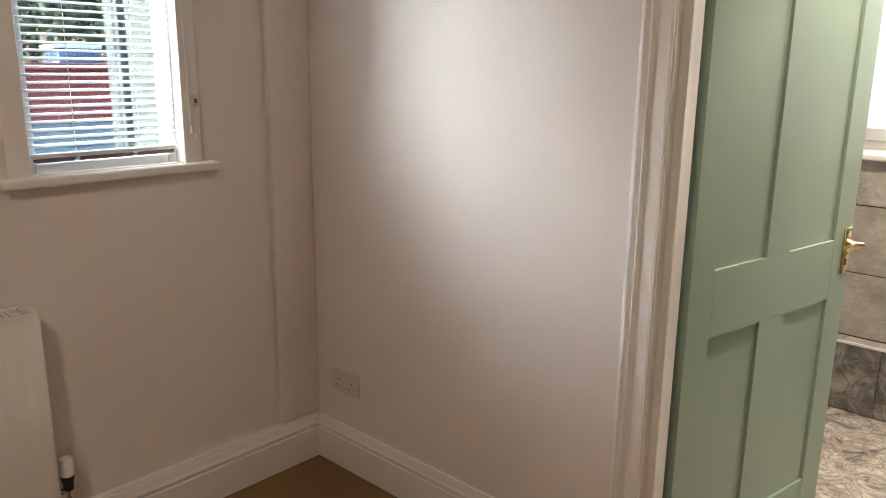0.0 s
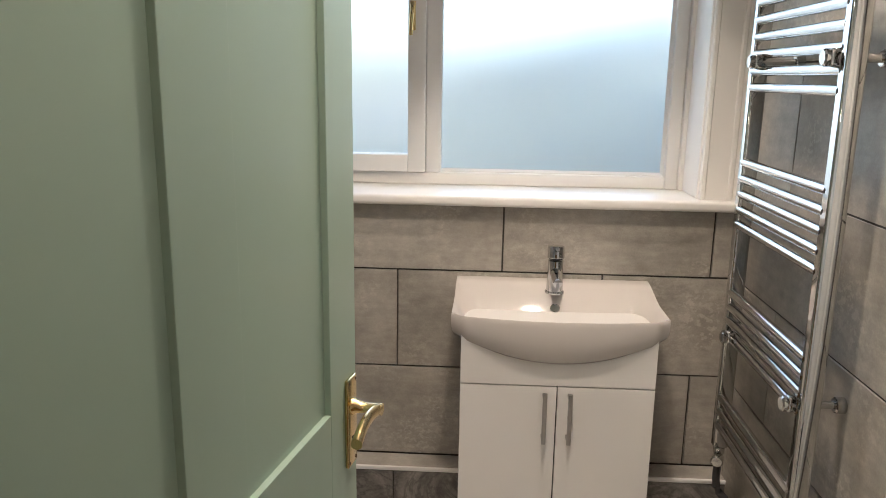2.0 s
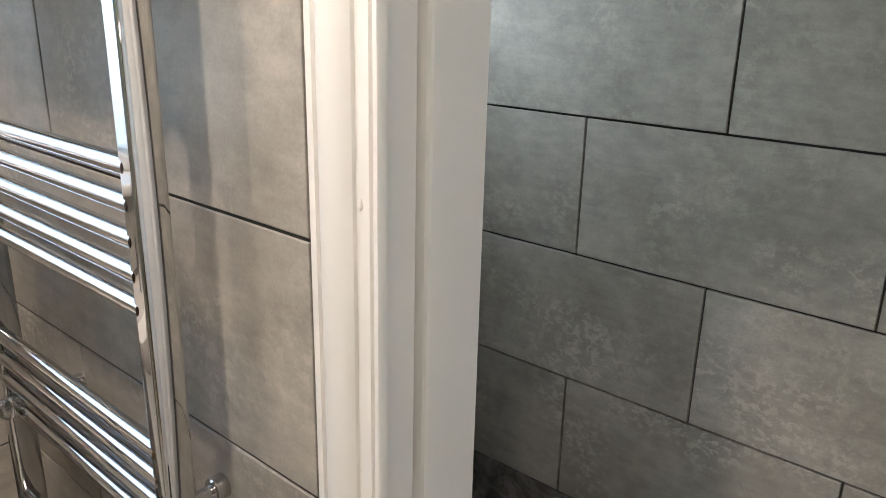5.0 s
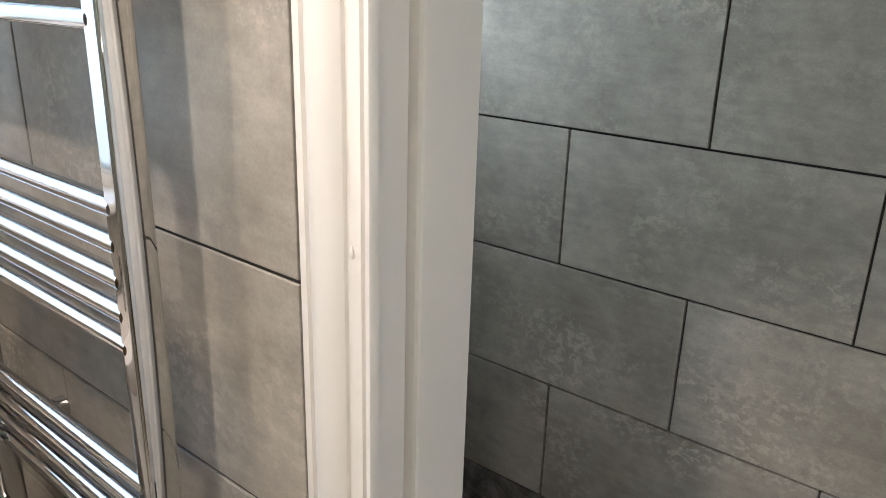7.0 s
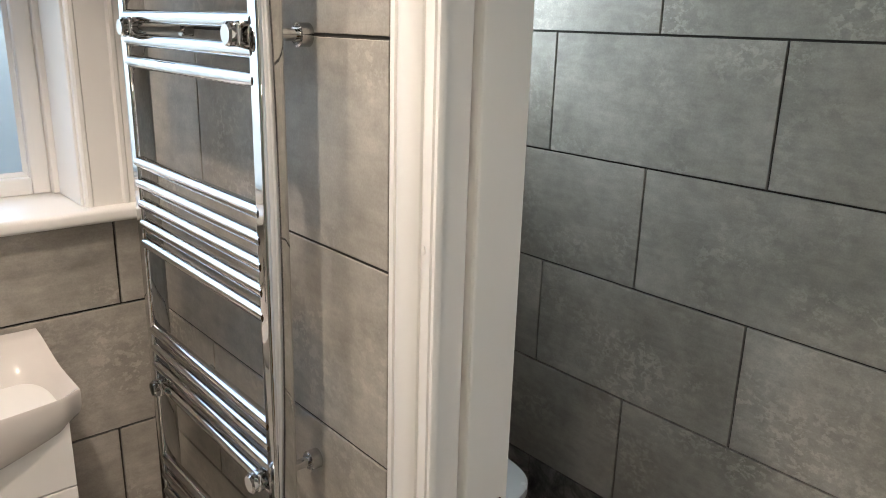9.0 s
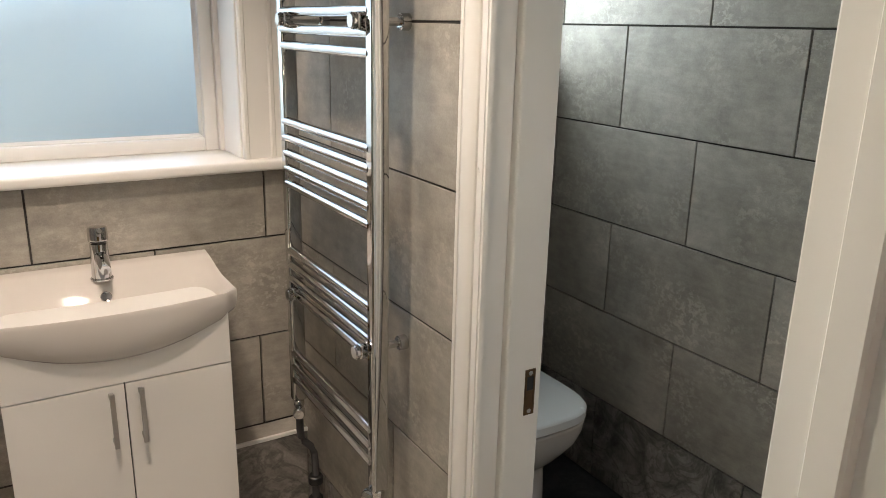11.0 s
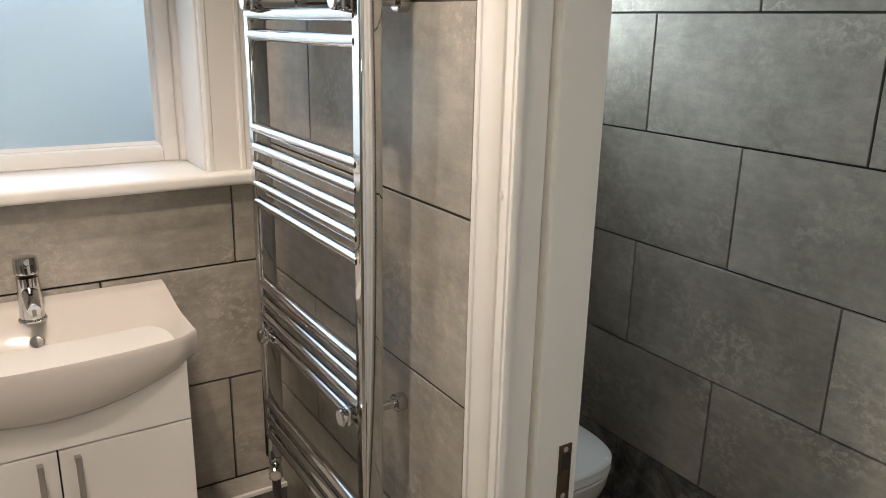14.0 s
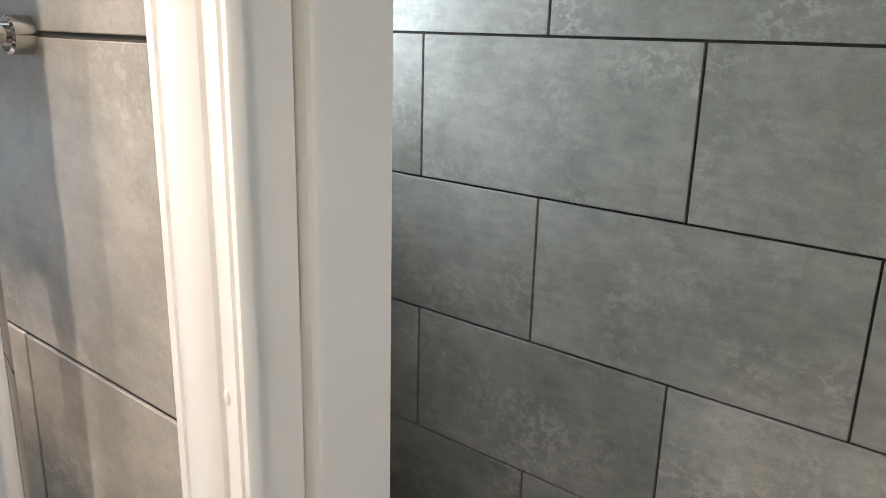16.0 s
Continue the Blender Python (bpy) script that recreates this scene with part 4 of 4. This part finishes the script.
def tree(at, height, spread, seed):
    rnd = random.Random(seed)
    ob = thing("tree", "leafy green tree standing outside the window", "tree", at, "trees outside")
    bm = bmesh.new()
    sweep(bm, [(0.12 * math.sin(k * 0.9), 0.1 * math.cos(k), height * 0.55 * k / 6) for k in range(7)], lambda i: circle(0.20 * (1 - i / 9), 10))
    tips = []
    for k in range(9):
        a, z = rnd.uniform(0, 6.28), height * rnd.uniform(0.28, 0.55)
        end = Vector((math.cos(a) * spread * rnd.uniform(0.4, 0.8), math.sin(a) * spread * rnd.uniform(0.4, 0.8), z + height * rnd.uniform(0.12, 0.36)))
        sweep(bm, [Vector((0, 0, z)).lerp(end, s) + Vector((0, 0, 0.2 * math.sin(s * 3))) for s in (0, 0.35, 0.7, 1)], lambda i: circle(0.07 * (1 - i / 4.5), 6))
        tips.append(end)
    part("trunk", bm, BARK, ob, smooth=True)
    verts, faces = [], []
    for _ in range(9000):
        c = rnd.choice(tips) + Vector((rnd.gauss(0, spread * 0.27), rnd.gauss(0, spread * 0.27), rnd.gauss(0, height * 0.10)))
        a = Vector((rnd.gauss(0, 1), rnd.gauss(0, 1), rnd.gauss(0, 1))).normalized() * rnd.uniform(0.13, 0.26)
        b = a.cross(Vector((rnd.gauss(0, 1), rnd.gauss(0, 1), rnd.gauss(0, 1)))).normalized() * a.length * 0.5
        n0 = len(verts)
        verts += [c - a, c + b, c + a, c - b]
        faces.append((n0, n0 + 1, n0 + 2, n0 + 3))
    me = bpy.data.meshes.new("crown")
    me.from_pydata(verts, [], faces)
    me.materials.append(LEAF)
    crown = new("crown", me)
    crown.parent = ob
    return ob


tree((-32.0, 11.6, -0.6), 7.6, 3.8, 3)
tree((-36.0, 10.6, -0.6), 9.0, 4.4, 5)
# made-up sloping shed; its dark mass grades the frosted panes from below
lean = thing("lean_to_shed", "added grey-blue shed shape that darkens the lower frosted panes", "shed")


def shed_top(x):
    return 1.10 if x < -0.95 else 1.30 + 0.21 * (x + 0.95)


for k in range(66):
    x = -5.0 + 0.15 * k
    part("board", box((x, 7.0 + random.uniform(-0.004, 0.004), -0.6), (x + 0.144, 7.03, shed_top(x)), 0.004, 1), SHEDP, lean)
bm = bmesh.new()
low = [(-1.02, 1.31), (4.95, 2.57)]
vs = [bm.verts.new((x, y, z + dz + (0.35 if y > 8 else 0))) for x, z in low for y in (6.90, 9.2) for dz in (0, 0.06)]
for f in ((0, 1, 3, 2), (4, 6, 7, 5), (0, 4, 5, 1), (2, 3, 7, 6), (0, 2, 6, 4), (1, 5, 7, 3)):
    bm.faces.new([vs[i] for i in f])
bmesh.ops.recalc_face_normals(bm, faces=bm.faces[:])
part("roof", bm, ROOF, lean, "dark felt roof")
part("back_wall", box((-0.95, 9.0, -0.6), (4.9, 9.06, 1.70), 0.004), SHEDP, lean)

# unseen glowing dome added to brighten the bedroom
cl = thing("ceiling_light", "added unseen fill dome on the bedroom ceiling, warm white", "ceiling light", (-0.65, -0.30, TOP))
part("base", lathe((0, 0, -0.02), Z, [(0, 0.15), (0.02, 0.155)], 32), LACQUER, cl, smooth=True)
part("diffuser", lathe((0, 0, -0.085), Z, [(0, 0.03), (0.006, 0.08), (0.025, 0.125), (0.05, 0.142), (0.065, 0.145)], 32), DOMEGLOW, cl, smooth=True)

# ---- wall tiles, one by one ----
tile_meshes = {}


def tile_mesh(w, h, mat):
    k = (round(w, 3), round(h, 3), mat.name)
    if k not in tile_meshes:
        e, t = 0.0009, 0.008
        me = bpy.data.meshes.new("tile")
        co = [(0, t, 0), (w, t, 0), (w, t, h), (0, t, h), (0, e, 0), (w, e, 0), (w, e, h), (0, e, h), (e, 0, e), (w - e, 0, e), (w - e, 0, h - e), (e, 0, h - e)]
        fa = [(8, 9, 10, 11)]
        for a in range(4):
            b = (a + 1) % 4
            fa += [(a, b, 4 + b, 4 + a), (4 + a, 4 + b, 8 + b, 8 + a)]
        me.from_pydata(co, [], fa)
        me.materials.append(mat)
        tile_meshes[k] = me
    return tile_meshes[k]


def lay(parent_name, origin, direction, u_max, rows, holes=()):
    """Tiles from origin along a direction; rows of (z0, z1, first joint, material)."""
    owner = bpy.data.objects[parent_name]
    d = Vector(direction)
    turn = Matrix.Rotation(math.atan2(d.y, d.x), 4, "Z")
    gap = 0.0052
    for z0, z1, first, mat in rows:
        cuts = [0.0] + [first + 0.6035 * k for k in range(-1, 9) if 0.02 < first + 0.6035 * k < u_max - 0.02] + [u_max]
        for a, b in zip(cuts, cuts[1:]):
            pieces = [(a, b)]
            for h0, h1, hz0, hz1 in holes:
                if z0 < hz1 - 0.01 and z1 > hz0 + 0.01:
                    pieces = [q for p0, p1 in pieces for q in ((p0, min(p1, h0)), (max(p0, h1), p1)) if q[1] - q[0] > 0.012]
            for p0, p1 in pieces:
                ob = new("tile", tile_mesh(p1 - p0 - gap, z1 - z0 - gap, mat))
                ob.matrix_world = Matrix.Translation(Vector(origin) + d * (p0 + gap / 2) + Vector((random.uniform(-1, 1), random.uniform(-1, 1), 0)) * 0.0004 + Vector((0, 0, z0 + gap / 2))) @ turn
                ob.parent = owner


ZR = (0.316, 0.620, 0.924, 1.228, 1.532, 1.836, 2.140, TOP)
# window wall: from x = -1.40 eastwards
X0 = -1.40
lay("wall_north", (X0, NORTH, 0), (1, 0, 0), EAST - X0,
    [(0.327, 0.618, 0.304 - X0 - 0.6035 * 3, TILE), (0.618, 0.922, -0.577 - X0 - 0.6035, TILE), (0.922, 1.120, 0.336 - X0 - 0.6035 * 3, TILE)])
# towel rail wall: from the window corner southwards to the architrave
Y0 = NORTH
lay("wall_partition", (EAST, Y0, 0), (0, -1, 0), Y0 - WC_N - 0.106,
    [(0.004, 0.229, 0.25, DARKTILE), (0.229, 0.614, 0.652, TILE), (0.614, 0.918, Y0 - 3.425, TILE), (0.918, 1.222, 0.610, TILE), (1.222, 1.528, Y0 - 3.425, TILE), (1.528, 1.834, 0.610, TILE),
     (1.834, 2.140, Y0 - 3.425, TILE), (2.140, TOP, 0.610, TILE)])
# toilet room far wall
A, B = Y0 - 3.398, Y0 - 3.094
lay("wall_toilet_east", (WC_E, Y0, 0), (0, -1, 0), Y0 - BATH_S,
    [(0.004, 0.308, A, DARKTILE), (0.308, 0.620, B, TILE), (0.620, 0.924, A, TILE), (0.924, 1.229, B, TILE), (1.229, 1.534, A, TILE), (1.534, 1.838, B, TILE), (1.838, 2.142, A, TILE), (2.142, TOP, B, TILE)])
# toilet room window wall
X1 = 0.546
lay("wall_north", (X1, NORTH, 0), (1, 0, 0), WC_E - X1,
    [(ZR[k], ZR[k + 1], 0.30 if k % 2 else 0.58, TILE) for k in range(7)] + [(0.004, 0.316, 0.4, DARKTILE)], [(CW_L - X1, CW_R - X1, CW_Z0, CW_Z1)])
